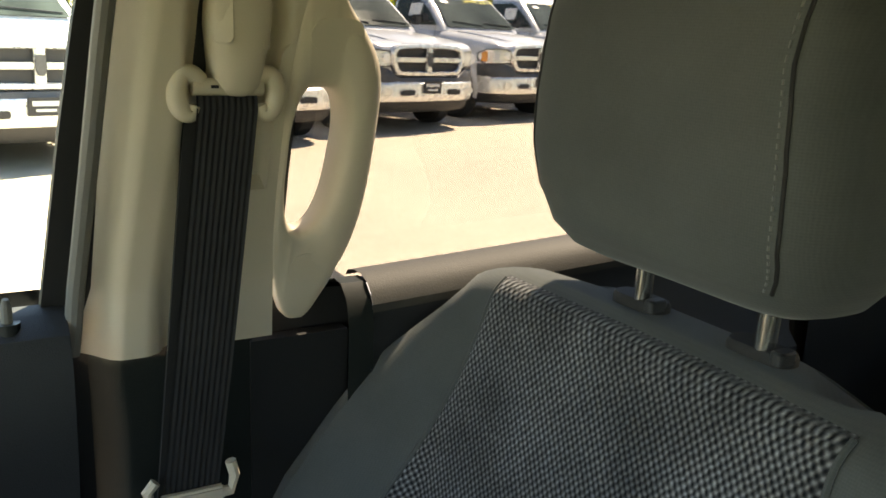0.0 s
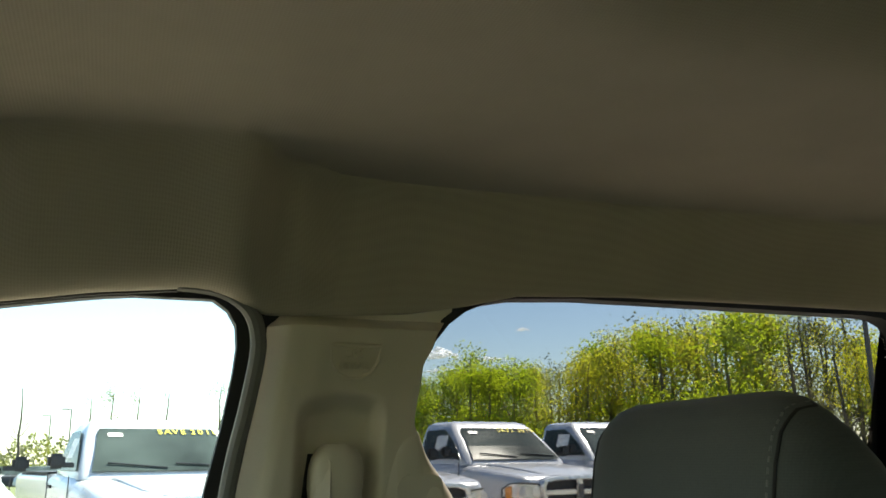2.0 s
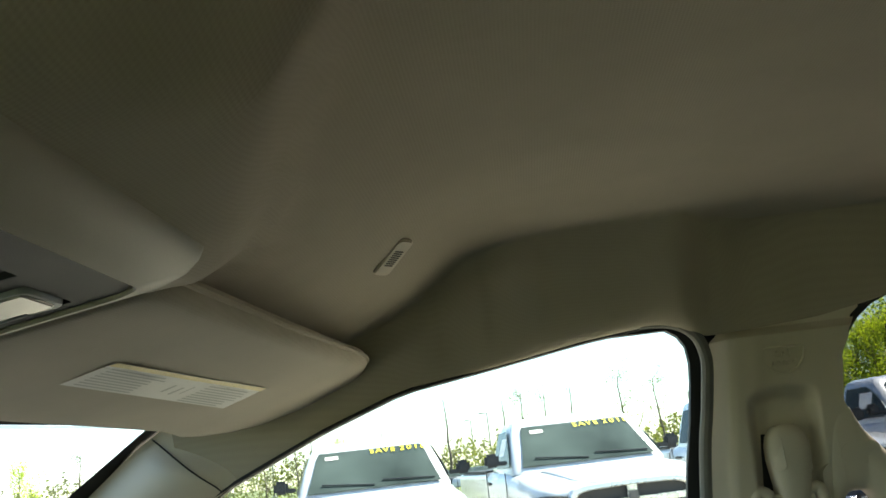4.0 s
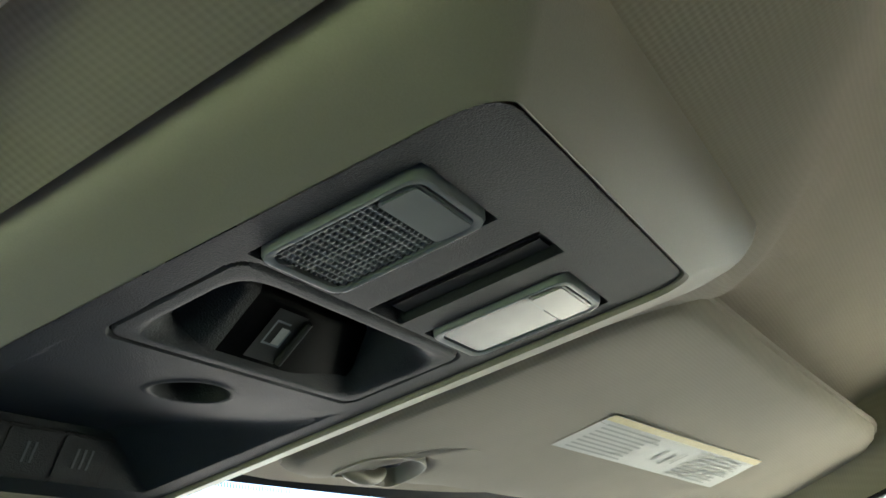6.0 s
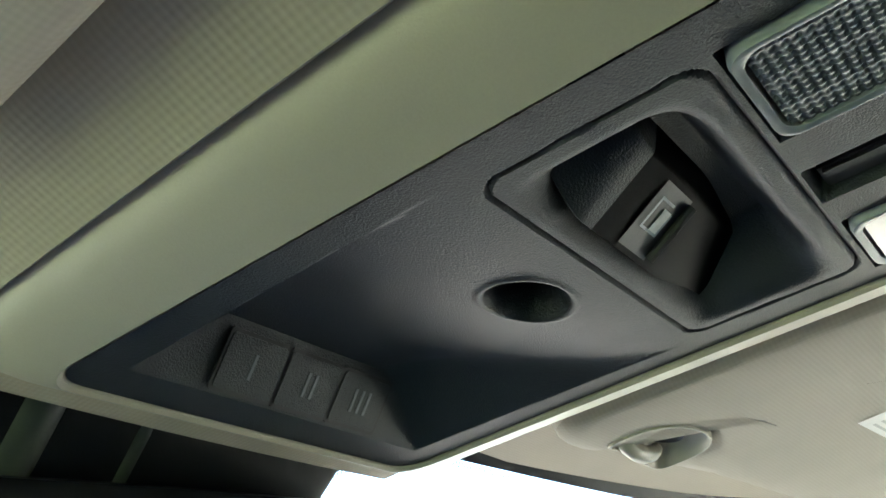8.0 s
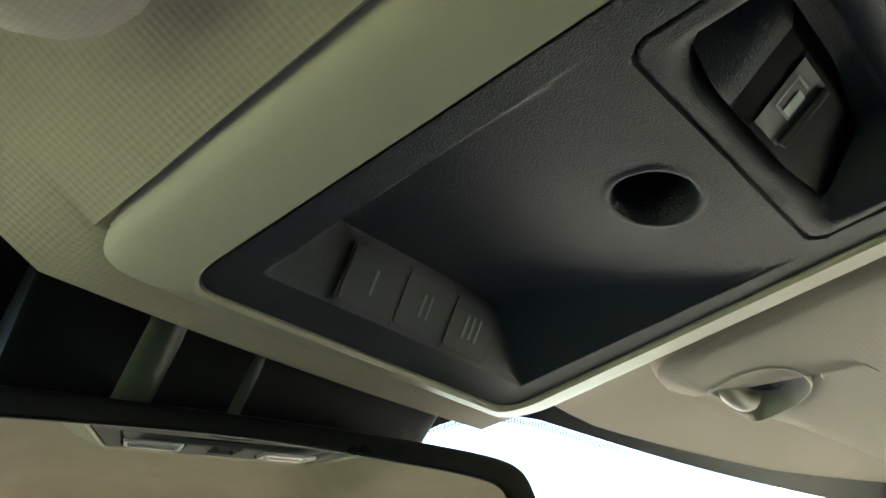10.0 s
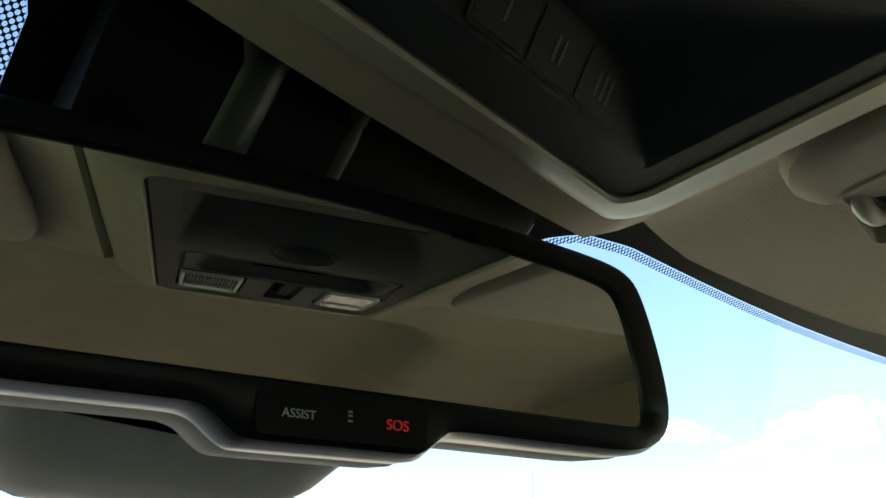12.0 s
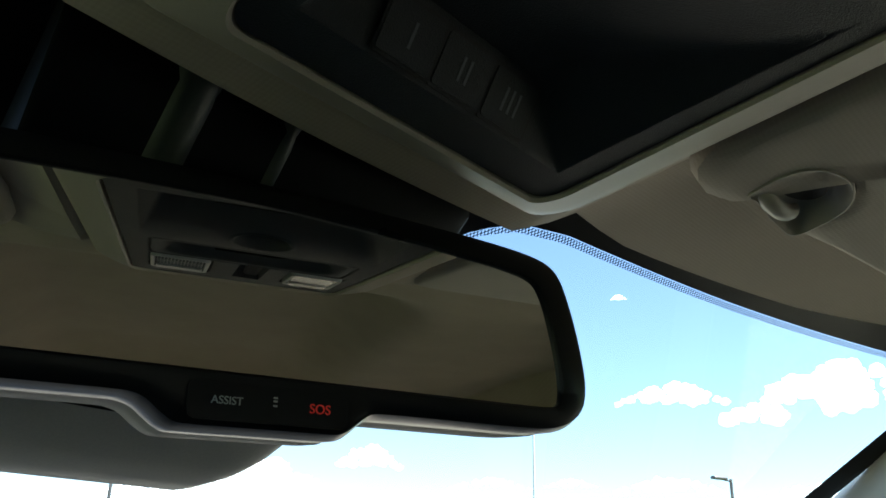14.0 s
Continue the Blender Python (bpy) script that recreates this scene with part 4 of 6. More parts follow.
body = part("body", loft([vring(0.0945, 0.0), vring(0.075, 0.0), vring(0.05, 0.0), vring(0.024, 0.0), vring(0.010, 0.0), vring(0.005, 0.0008), vring(0.0016, 0.004), vring(0.0, 0.010), vring(0.0016, 0.016), vring(0.006, 0.019), vring(0.024, 0.020)], True, (True, True)), VISOR_CLOTH, visor)
part("edge_welt", tube([(x, y, visor_z(y, x) + 0.0105) for x, y in ve[2:27]], 0.0022, 6), VISOR_CLOTH, visor, "raised sewn edge welt")


part("rod", tube([(0.52, 0.676, visor_z(0.676) + 0.008), (0.57, 0.668, 1.716), (0.59, 0.655, 1.735)], 0.005, 10), TAN, visor)
LAB = [(0.2445, 0.5990), (0.2345, 0.5555), (0.4570, 0.5265), (0.4680, 0.5700)]


def on_label(s, t, lift):
    a_, b_, c_, d_ = (Vector(p) for p in LAB)
    p = a_.lerp(d_, s).lerp(b_.lerp(c_, s), t)
    return (p.x, p.y, visor_z(p.y, p.x) - lift)


def label_patch(s0, s1, t0, t1, lift):
    return sheet(lambda s, t: on_label(s, t, lift), steps(s0, s1, 2), steps(t0, t1, 2))


lab = part("label", label_patch(0, 1, 0, 1, 0.0006), LABEL, visor, "white paper warning label with yellow band")
part("band", label_patch(0, 1, 0.86, 1.0, 0.0010), LABEL_YELLOW, lab, "yellow heading band")
lines = bmesh.new()
random.seed(5)
for col in ((0.04, 0.36), (0.62, 0.96)):
    for r in range(8):
        t0 = 0.08 + r * 0.095
        sheet(lambda s, t: on_label(s, t, 0.0011), steps(col[0], col[1] - random.random() * 0.06, 1), (t0, t0 + 0.038), lines)
for s0, s1, t0, t1 in ((0.44, 0.455, 0.30, 0.62), (0.50, 0.515, 0.25, 0.58), (0.55, 0.56, 0.34, 0.66)):
    sheet(lambda s, t: on_label(s, t, 0.0011), (s0, s1), (t0, t1), lines)
tagged(part("fine_print", lines, PRINT, lab, "rows of small grey print", smooth=False), kind="stuff")

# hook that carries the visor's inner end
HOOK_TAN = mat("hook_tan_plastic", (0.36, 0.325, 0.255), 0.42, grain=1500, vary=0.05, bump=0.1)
hook = thing("visor_hook", (0.178, 0.674, 1.73), "tan moulded visor hook in a cup at the visor edge", "visor hook")


LIP = [(0.178 + (x - 0.178) * 1.03, 0.670 + (y - 0.670) * 1.03) for x, y in NOTCH] + [(0.1570, 0.6825), (0.1660, 0.6830), (0.1780, 0.6845), (0.1910, 0.6850), (0.2030, 0.6850), (0.2080, 0.6815)]
lip = curve_through([(x, y, 0.0) for x, y in LIP + LIP[:1]], 4)[:-1]


def cup_ring(f, dz):
    """The lip's line drawn in towards the cup's middle."""
    return [(0.180 + (p.x - 0.180) * f, 0.669 + (p.y - 0.669) * f, visor_z(p.y) + dz) for p in lip]


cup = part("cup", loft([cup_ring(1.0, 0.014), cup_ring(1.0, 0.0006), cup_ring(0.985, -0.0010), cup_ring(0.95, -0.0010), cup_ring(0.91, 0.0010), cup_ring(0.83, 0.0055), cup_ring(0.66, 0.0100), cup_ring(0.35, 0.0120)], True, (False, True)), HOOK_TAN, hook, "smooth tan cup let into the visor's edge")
part("hole", loft([[(0.1690 + a * u, 0.6655 + b * v, visor_z(0.6655) + dz - 0.10 * a * u) for u, v in ((math.cos(t), math.sin(t)) for t in (2 * math.pi * i / 24 for i in range(24)))] for a, b, dz in ((0.0150, 0.0095, 0.0050), (0.0155, 0.0100, 0.0035), (0.0140, 0.0085, 0.0042), (0.0020, 0.0020, 0.0060))], True, (False, True)), BLACK, cup, "dark opening behind the hook tongue")
claw_path = curve_through([(0.1560, 0.6795, 0.006), (0.1600, 0.6790, 0.002), (0.1680, 0.6785, -0.0005), (0.1770, 0.6780, -0.0010), (0.1850, 0.6770, 0.0010), (0.1890, 0.6760, 0.0045)], 4)
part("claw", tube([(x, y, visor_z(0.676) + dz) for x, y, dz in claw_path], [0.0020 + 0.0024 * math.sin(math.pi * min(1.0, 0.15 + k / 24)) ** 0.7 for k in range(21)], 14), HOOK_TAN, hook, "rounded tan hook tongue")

# driver's visor, folded up
visor_b = copy_thing(visor, pose(-0.363, 0.58, 1.73))
visor_b.scale = (-0.85, 1, 1)
hook_b = copy_thing(hook, pose(-0.191, 0.674, 1.73))
hook_b.scale = (-0.85, 1, 1)
for c_ in list(visor_b.children):
    if c_.name.startswith("label"):
        for k_ in list(c_.children):
            bpy.data.objects.remove(k_)
        bpy.data.objects.remove(c_)
tagged(visor_b, "tan cloth sun visor folded up over the driver")

# slim grille in the headliner
mic = thing("headliner_vent", (0.395, 0.395, 1.82), "small slotted tan plastic microphone grille", "vent")

# ---- overhead console ----
def con_z(y):
    return 1.710 - 0.15 * (y - 0.602)


console = thing("overhead_console", (0, 0.6, 1.75), "tan framed overhead console with dark switch panel", "overhead console")


def con_ring(hw0, hw1, y0, y1, up, r, slim=0.0):
    """A rounded outline on the console's face; half widths at the back and the front."""
    pts = rrect(0, 0, 2, 2, r, 8)
    out = []
    for u, v in pts:
        y = y0 + (y1 - y0) * (v + 1) / 2
        out.append((0.001 + u * (hw0 + (hw1 - hw0) * (v + 1) / 2) + slim * max(0.0, -u), y, con_z(y) + up))
    return out


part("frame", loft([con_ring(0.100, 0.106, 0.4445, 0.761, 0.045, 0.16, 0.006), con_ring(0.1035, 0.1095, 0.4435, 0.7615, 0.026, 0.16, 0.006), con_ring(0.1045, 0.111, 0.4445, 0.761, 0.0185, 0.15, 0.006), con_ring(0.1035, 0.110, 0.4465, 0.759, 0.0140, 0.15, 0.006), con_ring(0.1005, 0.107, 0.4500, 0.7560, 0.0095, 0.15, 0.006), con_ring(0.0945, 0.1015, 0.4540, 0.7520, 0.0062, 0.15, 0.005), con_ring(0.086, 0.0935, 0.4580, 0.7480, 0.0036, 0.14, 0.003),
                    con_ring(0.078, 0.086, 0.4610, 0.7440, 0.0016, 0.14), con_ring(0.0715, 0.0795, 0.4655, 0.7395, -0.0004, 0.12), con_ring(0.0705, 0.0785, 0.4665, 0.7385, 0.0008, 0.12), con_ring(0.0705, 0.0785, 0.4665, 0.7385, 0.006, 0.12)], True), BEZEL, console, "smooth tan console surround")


def pocket(x, y, x0, x1, y0, y1, w):
    return ease(x, x0, x0 + w) * (1 - ease(x, x1 - w, x1)) * ease(y, y0, y0 + w) * (1 - ease(y, y1 - w, y1))


def groove(x, y, x0, x1, y0, y1, r, w=0.0008):
    cx, cy, hx, hy = (x0 + x1) / 2, (y0 + y1) / 2, (x1 - x0) / 2 - r, (y1 - y0) / 2 - r
    dx, dy = max(abs(x - cx) - hx, 0), max(abs(y - cy) - hy, 0)
    d = math.hypot(dx, dy) - r if dx or dy else max(abs(x - cx) - hx, abs(y - cy) - hy) - r
    return max(0.0, 1 - (d / w) ** 2)


LAMPS = ((-0.0560, -0.0220), (0.0300, 0.0610))


def panel_up(x, y):
    """How far the switch panel is set back, in metres upwards."""
    h = 0.0
    # storage scoop, rising to the three buttons at its front
    run = 0.0195 * ease(y, 0.606, 0.7125) ** 1.1 if y < 0.7095 else 0.0185 * (1 - min(1, (y - 0.7095) / 0.0115))
    wall = min(max(0.0, (0.0645 - x) * 0.62), max(0.0, (x + 0.0625) * 1.5))
    gap_ = max(0.0, 0.003 - abs(run - wall))
    h = max(h, min(run, wall) - gap_ * gap_ / 0.012) if min(run, wall) > 0.0008 else min(run, wall)
    # thumb hole
    d = math.hypot((x - 0.000) / 0.0150, (y - 0.6272) / 0.0115)
    h += 0.020 * (1 - ease(d, 0.72, 1.02)) - 0.0006 * max(0, 1 - abs(d - 1.1) / 0.12)
    # switch well: steep towards the scoop, a finger pocket behind the rocker
    h += 0.0190 * ease(x, -0.053, -0.030) * (1 - ease(x, 0.034, 0.056)) * ease(y, 0.5545, 0.5690) * (1 - ease(y, 0.5900, 0.6005))
    h += 0.0018 * groove(x, y, -0.0575, 0.0595, 0.5505, 0.6035, 0.006)
    # slot
    h += 0.011 * pocket(x, y, -0.004, 0.0145, 0.489, 0.5485, 0.002)
    for x0, x1 in LAMPS:
        h += 0.006 * pocket(x, y, x0 - 0.0024, x1 + 0.0024, 0.4942, 0.5478, 0.001)
    return h


def panel_point(s, v):
    y = 0.4675 + (0.7375 - 0.4675) * v
    hw = 0.0690 + 0.008 * v
    corner = 0.010
    dy = max(0.0, corner - min(y - 0.4675, 0.7375 - y))
    hw -= corner - math.sqrt(max(0.0, corner ** 2 - dy ** 2))
    x = 0.001 + hw * s
    return (x, y, con_z(y) + 0.0012 + panel_up(x, y))


panel = part("panel", sheet(panel_point, steps(-1, 1, 230), steps(0, 1, 400)), PANEL, console, "dark grained plastic switch panel")


def on_panel(pts, up):
    return [(x, y, con_z(y) + up) for x, y in pts]


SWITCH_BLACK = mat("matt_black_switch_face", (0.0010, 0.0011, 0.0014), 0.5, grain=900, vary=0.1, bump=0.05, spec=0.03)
SATIN = mat("satin_grey_switch_face", (0.018, 0.019, 0.020), 0.42, grain=900, vary=0.1, bump=0.1)
LENS = mat("lamp_lens", (0.20, 0.215, 0.22), 0.28, 0.0, grain=90, vary=0.1, bump=0)
# passenger-side lamp: the window's reflection is put into a paler lens colour
LENS_GLEAM = mat("window_gleam_lens", (0.50, 0.475, 0.46), 0.22, 0.6, grain=90, vary=0.10, bump=0.15, depth=0.0006)
GRID = mat("waffled_lens", (0.085, 0.093, 0.097), 0.30, 0.0, grain=300, vary=0.25, bump=0)
lens_b = LENS.node_tree.nodes["Principled BSDF"]
lens_b.inputs["Transmission Weight"].default_value = 0.10
lens_b.inputs["IOR"].default_value = 1.45
REFLECTOR = mat("lamp_reflector", (0.10, 0.105, 0.11), 0.4, 0.3, grain=50, vary=0.1, bump=0)
for x0, x1 in LAMPS:
    lamp = part("reading_lamp", loft([on_panel(rrect((x0 + x1) / 2, 0.521, x1 - x0 + a_, 0.050 + a_, 0.005, 5), up) for a_, up in ((0.002, 0.006), (0.0020, 0.0008), (0.0010, -0.0003), (-0.0005, -0.0005), (-0.003, 0.0000), (-0.003, 0.006))]), LENS, console, "clear ribbed reading lamp with grey button")
    part("reflector", prism(on_panel(rrect((x0 + x1) / 2, 0.521, x1 - x0 - 0.002, 0.048, 0.004, 4), 0.0060), (0, 0, 0.0006)), REFLECTOR, lamp)
    ribs = sheet(lambda x, y: (x, y, con_z(y) + 0.0003 + (0.0006 if x0 < 0 else 0.0) * (abs(((x - x0) / 0.0021) % 1 - 0.5) * 2) * (abs(((y - 0.49) / 0.0024) % 1 - 0.5) * 2) * 2), steps(x0 + 0.002, x1 - 0.002, 60), steps(0.5115, 0.5435, 54))
    part("ribbed_lens", ribs, GRID if x0 < 0 else LENS_GLEAM, lamp, "clear waffled lens", smooth=False)
    part("lamp_button", prism(on_panel(rrect((x0 + x1) / 2, 0.5045, x1 - x0 - 0.005, 0.0125, 0.002, 4), 0.0014), (0, 0, -0.0022), 0.0007), LENS if x0 < 0 else LENS_GLEAM, lamp, "smooth translucent push button")
part("slot_blade", prism(on_panel([(0.0035, 0.4915), (0.013, 0.4915), (0.013, 0.546), (0.0035, 0.546)], 0.0085), (0, 0, -0.005), 0.001), BLACK, panel)

# power window rocker in its well
def rocker_point(s, v):
    """A paddle across the well: its face slopes from the proud front lip into the finger pocket."""
    x = -0.0475 + 0.0905 * s
    y = 0.5950 - 0.0205 * v + 0.0035 * ease(s, 0.55, 1.0) * v
    up = 0.0005 + 0.0130 * v + 0.0115 * (1 - ease(s, -0.04, 0.24)) + 0.0055 * ease(s, 0.62, 1.04)
    up += 0.010 * ease(v, 0.94, 1.08) + 0.010 * ease(-v, -0.03, 0.08)
    return (x, y, con_z(y) + up)


rocker = part("window_switch", sheet(rocker_point, steps(-0.04, 0.28, 30), steps(-0.08, 1.08, 40)), PANEL, console, "dark rocker switch with window symbol")


def mark(s0, s1, v0, v1, material, name, lift=0.0004, parent=None, n=4):
    def lifted(s, v):
        p = rocker_point(s, v)
        return (p[0], p[1] - lift * 0.55, p[2] - lift * 0.85)
    return part(name, sheet(lifted, steps(s0, s1, n), steps(v0, v1, n)), material, parent or rocker, smooth=False)


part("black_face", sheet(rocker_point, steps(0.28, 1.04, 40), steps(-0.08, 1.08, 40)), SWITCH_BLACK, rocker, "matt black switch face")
mark(0.40, 0.56, 0.10, 0.86, SATIN, "grey_face", 0.0006, n=10)
for s0, s1, v0, v1, print_, name in ((0.425, 0.434, 0.36, 0.70, DIM_PRINT, "symbol"), (0.425, 0.520, 0.345, 0.375, DIM_PRINT, "symbol"), (0.425, 0.500, 0.685, 0.715, DIM_PRINT, "symbol"), (0.511, 0.520, 0.36, 0.62, DIM_PRINT, "symbol"), (0.470, 0.511, 0.375, 0.63, WHITE_PRINT, "symbol")):
    mark(s0, s1, v0, v1, print_, name, 0.0010)
part("finger_ridge", tube([Vector(rocker_point(0.565, v)) - Vector((0, 0.0008, 0.0012)) for v in steps(0.14, 0.82, 10)], 0.0014, 8), BLACK, rocker)

BAR_PRINT = mat("faint_bar_print", (0.085, 0.095, 0.11), 0.5, bump=0.0)

# three remote buttons with one, two and three bars
for k in range(3):
    xa, xb = -0.0368 + 0.0247 * k, -0.0368 + 0.0247 * (k + 1)
    lo, hi = Vector((0, 0.7195, con_z(0.7195) + 0.0018)), Vector((0, 0.7100, con_z(0.7100) + 0.0175))
    nrm = Vector((0, hi.z - lo.z, -(hi.y - lo.y))).normalized()
    nrm = -nrm if nrm.z > 0 else nrm
    face = frame_at((xa + xb) / 2 * Vector((1, 0, 0)) + (lo + hi) / 2 + nrm * 0.0002, (1, 0, 0), hi - lo)
    L = (hi - lo).length
    quad = [face @ Vector((u, v, 0)) for u, v in rrect(0, 0, xb - xa - 0.0010, L - 0.001, 0.0015, 3)]
    btn = part("remote_button", prism(quad, nrm * 0.0009, 0.0004), PANEL, console, "dark remote button with bar mark")
    seat_q = [face @ Vector((u, v, 0)) for u, v in rrect(0, 0, xb - xa + 0.0004, L + 0.0008, 0.0015, 3)]
    part("gap", prism(seat_q, nrm * 0.0005), BLACK, btn)
    for b in range(k + 1):
        off = (b - k / 2) * 0.0034
        bar = [face @ Vector((off + u, v, 0)) + nrm * 0.0010 for u, v in ((-0.0006, -0.0042), (0.0006, -0.0042), (0.0006, 0.0042), (-0.0006, 0.0042))]
        part("bar", prism(bar, nrm * 0.0002), BAR_PRINT, btn, smooth=False)

# small headliner grille
gm = frame_at((0.396, 0.396, 1.8125), (0.62, 0.60, -0.38), (0.70, -0.70, 0.0))
gbase = [gm @ Vector((u, v, 0)) for u, v in rrect(0, 0, 0.046, 0.016, 0.005, 4)]
gdown = (gm.to_3x3() @ Vector((0, 0, 1))).normalized()
gdown = -gdown if gdown.z > 0 else gdown
part("body", prism(gbase, gdown * 0.0035, 0.001), TAN, mic)
for k in range(8):
    q = [gm @ Vector((-0.010 + 0.0026 * k + u, v, 0)) + gdown * 0.0035 for u, v in ((0, -0.004), (0.0012, -0.004), (0.0012, 0.004), (0, 0.004))]
    part("slot", prism(q, gdown * 0.0003), BLACK, mic, smooth=False)

# ---- rear-view mirror and the sensor housing behind it ----
M_ORIGIN = Vector((0.0, 0.785, 1.64))
m_n = Vector((-0.2588, -0.9655, -0.0262)).normalized()
m_u = Vector((0.9659, -0.2588, 0.040)).normalized()
m_u = (m_u - m_n * m_u.dot(m_n)).normalized()
m_v = m_u.cross(-m_n).normalized()
m_v = m_v if m_v.z > 0 else -m_v


def on_mirror(u, v, d=0.0):
    return M_ORIGIN + u * m_u + v * m_v + d * m_n


mirror = thing("rear_view_mirror", on_mirror(0, 0), "black framed rear-view mirror with assist and emergency buttons", "mirror")


MIRROR_RIM = [(0.0, 0.0388), (0.030, 0.0386), (0.060, 0.0379), (0.085, 0.0369), (0.103, 0.0353), (0.1135, 0.0325), (0.1195, 0.0272), (0.1240, 0.0170), (0.1282, 0.0030), (0.1312, -0.0120), (0.1315, -0.0215), (0.1290, -0.0292), (0.1215, -0.0352), (0.1080, -0.0384), (0.080, -0.0388), (0.055, -0.0388)]
MIRROR_PANE = [(0.0, 0.0296), (0.030, 0.0286), (0.060, 0.0273), (0.082, 0.0260), (0.094, 0.0246), (0.1005, 0.0232), (0.1050, 0.0203), (0.1088, 0.0130), (0.1120, 0.0020), (0.1146, -0.0095), (0.1156, -0.0190), (0.1154, -0.0240), (0.1140, -0.0274), (0.1070, -0.0288), (0.080, -0.0289), (0.055, -0.0289)]
TAB = [(0.040, 0), (0.030, 0.04), (0.0262, 0.22), (0.0218, 0.62), (0.0176, 0.92), (0.012, 1.0), (-0.010, 1.0), (-0.035, 1.0), (-0.0410, 0.93), (-0.0455, 0.62), (-0.0500, 0.22), (-0.0545, 0.04), (-0.060, 0)]


def mirror_outline(grow=0.0, tab=1.0, rim=MIRROR_RIM):
    """Clockwise outline, wider below than above, with the button tab hanging at the bottom."""
    def out(u, v):
        return (u * (1 + grow / 0.1315), v * (1 + grow / 0.0388))
    low = rim[-1][1]
    right = [out(u, v) for u, v in rim]
    foot = [out(u, low - 0.0088 * k * tab) for u, k in TAB]
    left = [out(-0.024 - u, v) for u, v in reversed(rim)]
    ring = right + foot + left
    return [(p.x, p.y) for p in curve_through([(u, v, 0) for u, v in ring + ring[:1]], 3)][:-1]


part("frame", loft([[on_mirror(u, v, d) for u, v in mirror_outline(g)] for g, d in ((-0.010, -0.026), (0.0, -0.013), (0.0003, -0.004), (-0.0012, 0.0006), (-0.0040, 0.0022))] + [[on_mirror(u, v, d) for u, v in mirror_outline(g, 0.0, MIRROR_PANE)] for g, d in ((0.0012, 0.0022), (0.0, 0.0014), (-0.0003, -0.001))], True), GLOSS, mirror, "glossy black mirror frame")
part("glass", prism([on_mirror(u, v, 0.0004) for u, v in mirror_outline(0.0006, 0.0, MIRROR_PANE)], m_n * -0.001), MIRROR, mirror, "dark silvered mirror glass", smooth=False)
part("back_shell", loft([[on_mirror(u * k, v * k, d) for u, v in mirror_outline(0.0)] for k, d in ((0.995, -0.0135), (1.006, -0.018), (0.99, -0.030), (0.85, -0.046), (0.5, -0.056))], True, (False, True)), TAN_SEAL, mirror, "grey-tan mirror back shell")
tabp = part("button_strip", prism([on_mirror(u, v, 0.0026) for u, v in rrect(-0.0100, -0.0386, 0.056, 0.0125, 0.003, 4)], m_n * 0.0005, 0.0003), GLOSS, mirror, "black button strip")
mface = lambda u, v: frame_at(on_mirror(u, v, 0.0036), m_u, m_v)
letters("ASSIST", 0.0036, mface(-0.0252, -0.0385), WHITE_PRINT, tabp)
letters("SOS", 0.0045, mface(0.0070, -0.0387), RED_PRINT, tabp)
for v in (-0.0362, -0.0373, -0.0388):
    part("bar", prism([on_mirror(-0.0090 + u, v + w, 0.0034) for u, w in ((-0.0007, -0.0003), (0.0007, -0.0003), (0.0007, 0.0003), (-0.0007, 0.0003))], m_n * 0.0002), PRINT, tabp, smooth=False)
part("stalk", tube([on_mirror(-0.01, 0.0, -0.05), (-0.01, 0.87, 1.660), (-0.01, 0.90, 1.668)], [0.013, 0.012, 0.016], 14), DARK_SMOOTH, mirror)

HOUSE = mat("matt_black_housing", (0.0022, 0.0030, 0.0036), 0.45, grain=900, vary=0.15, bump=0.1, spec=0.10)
# grass reflection on the ribs, put into a paler green base
RIB_SHEEN = mat("green_reflection_rib", (0.030, 0.038, 0.026), 0.42, grain=900, vary=0.1, bump=0.05, spec=0.6)
# pale rim under the black shell paints the housing's shading gradient
RIM_LIT = mat("lit_rim_tone", (0.42, 0.40, 0.35), 0.55, grain=900, vary=0.1, bump=0.1)
housing = thing("sensor_housing", (-0.03, 0.87, 1.69), "black windshield sensor housing behind the mirror", "sensor housing")


def house_loop(s, w, drop):
    """A ring round the housing s metres down the glass."""
    out = []
    for u, v in rrect(0, 0, 2, 2, 0.35, 5):
        x = w * u
        p = glass_point(x, s - 0.030 * (x / 0.09) ** 2 * ease(s, 0.14, 0.23))
        out.append(p + Vector((0, -0.56, -0.83)) * (0.003 + drop * (v + 1) / 2))
    return out


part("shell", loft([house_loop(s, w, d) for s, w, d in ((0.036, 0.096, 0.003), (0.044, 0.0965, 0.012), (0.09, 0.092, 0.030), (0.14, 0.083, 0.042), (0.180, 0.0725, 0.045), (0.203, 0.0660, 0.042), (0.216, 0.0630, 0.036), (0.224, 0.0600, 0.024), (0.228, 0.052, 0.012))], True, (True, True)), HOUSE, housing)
part("lower_rim", loft([house_loop(s_, w, d) for s_, w, d in ((0.165, 0.0772, 0.0455), (0.190, 0.0708, 0.0468), (0.205, 0.0668, 0.0440), (0.218, 0.0640, 0.0380), (0.2265, 0.0610, 0.0258), (0.2310, 0.0530, 0.0130))], True, (False, True)), RIM_LIT, housing, "grey-tan lower rim, paler for the light it catches")
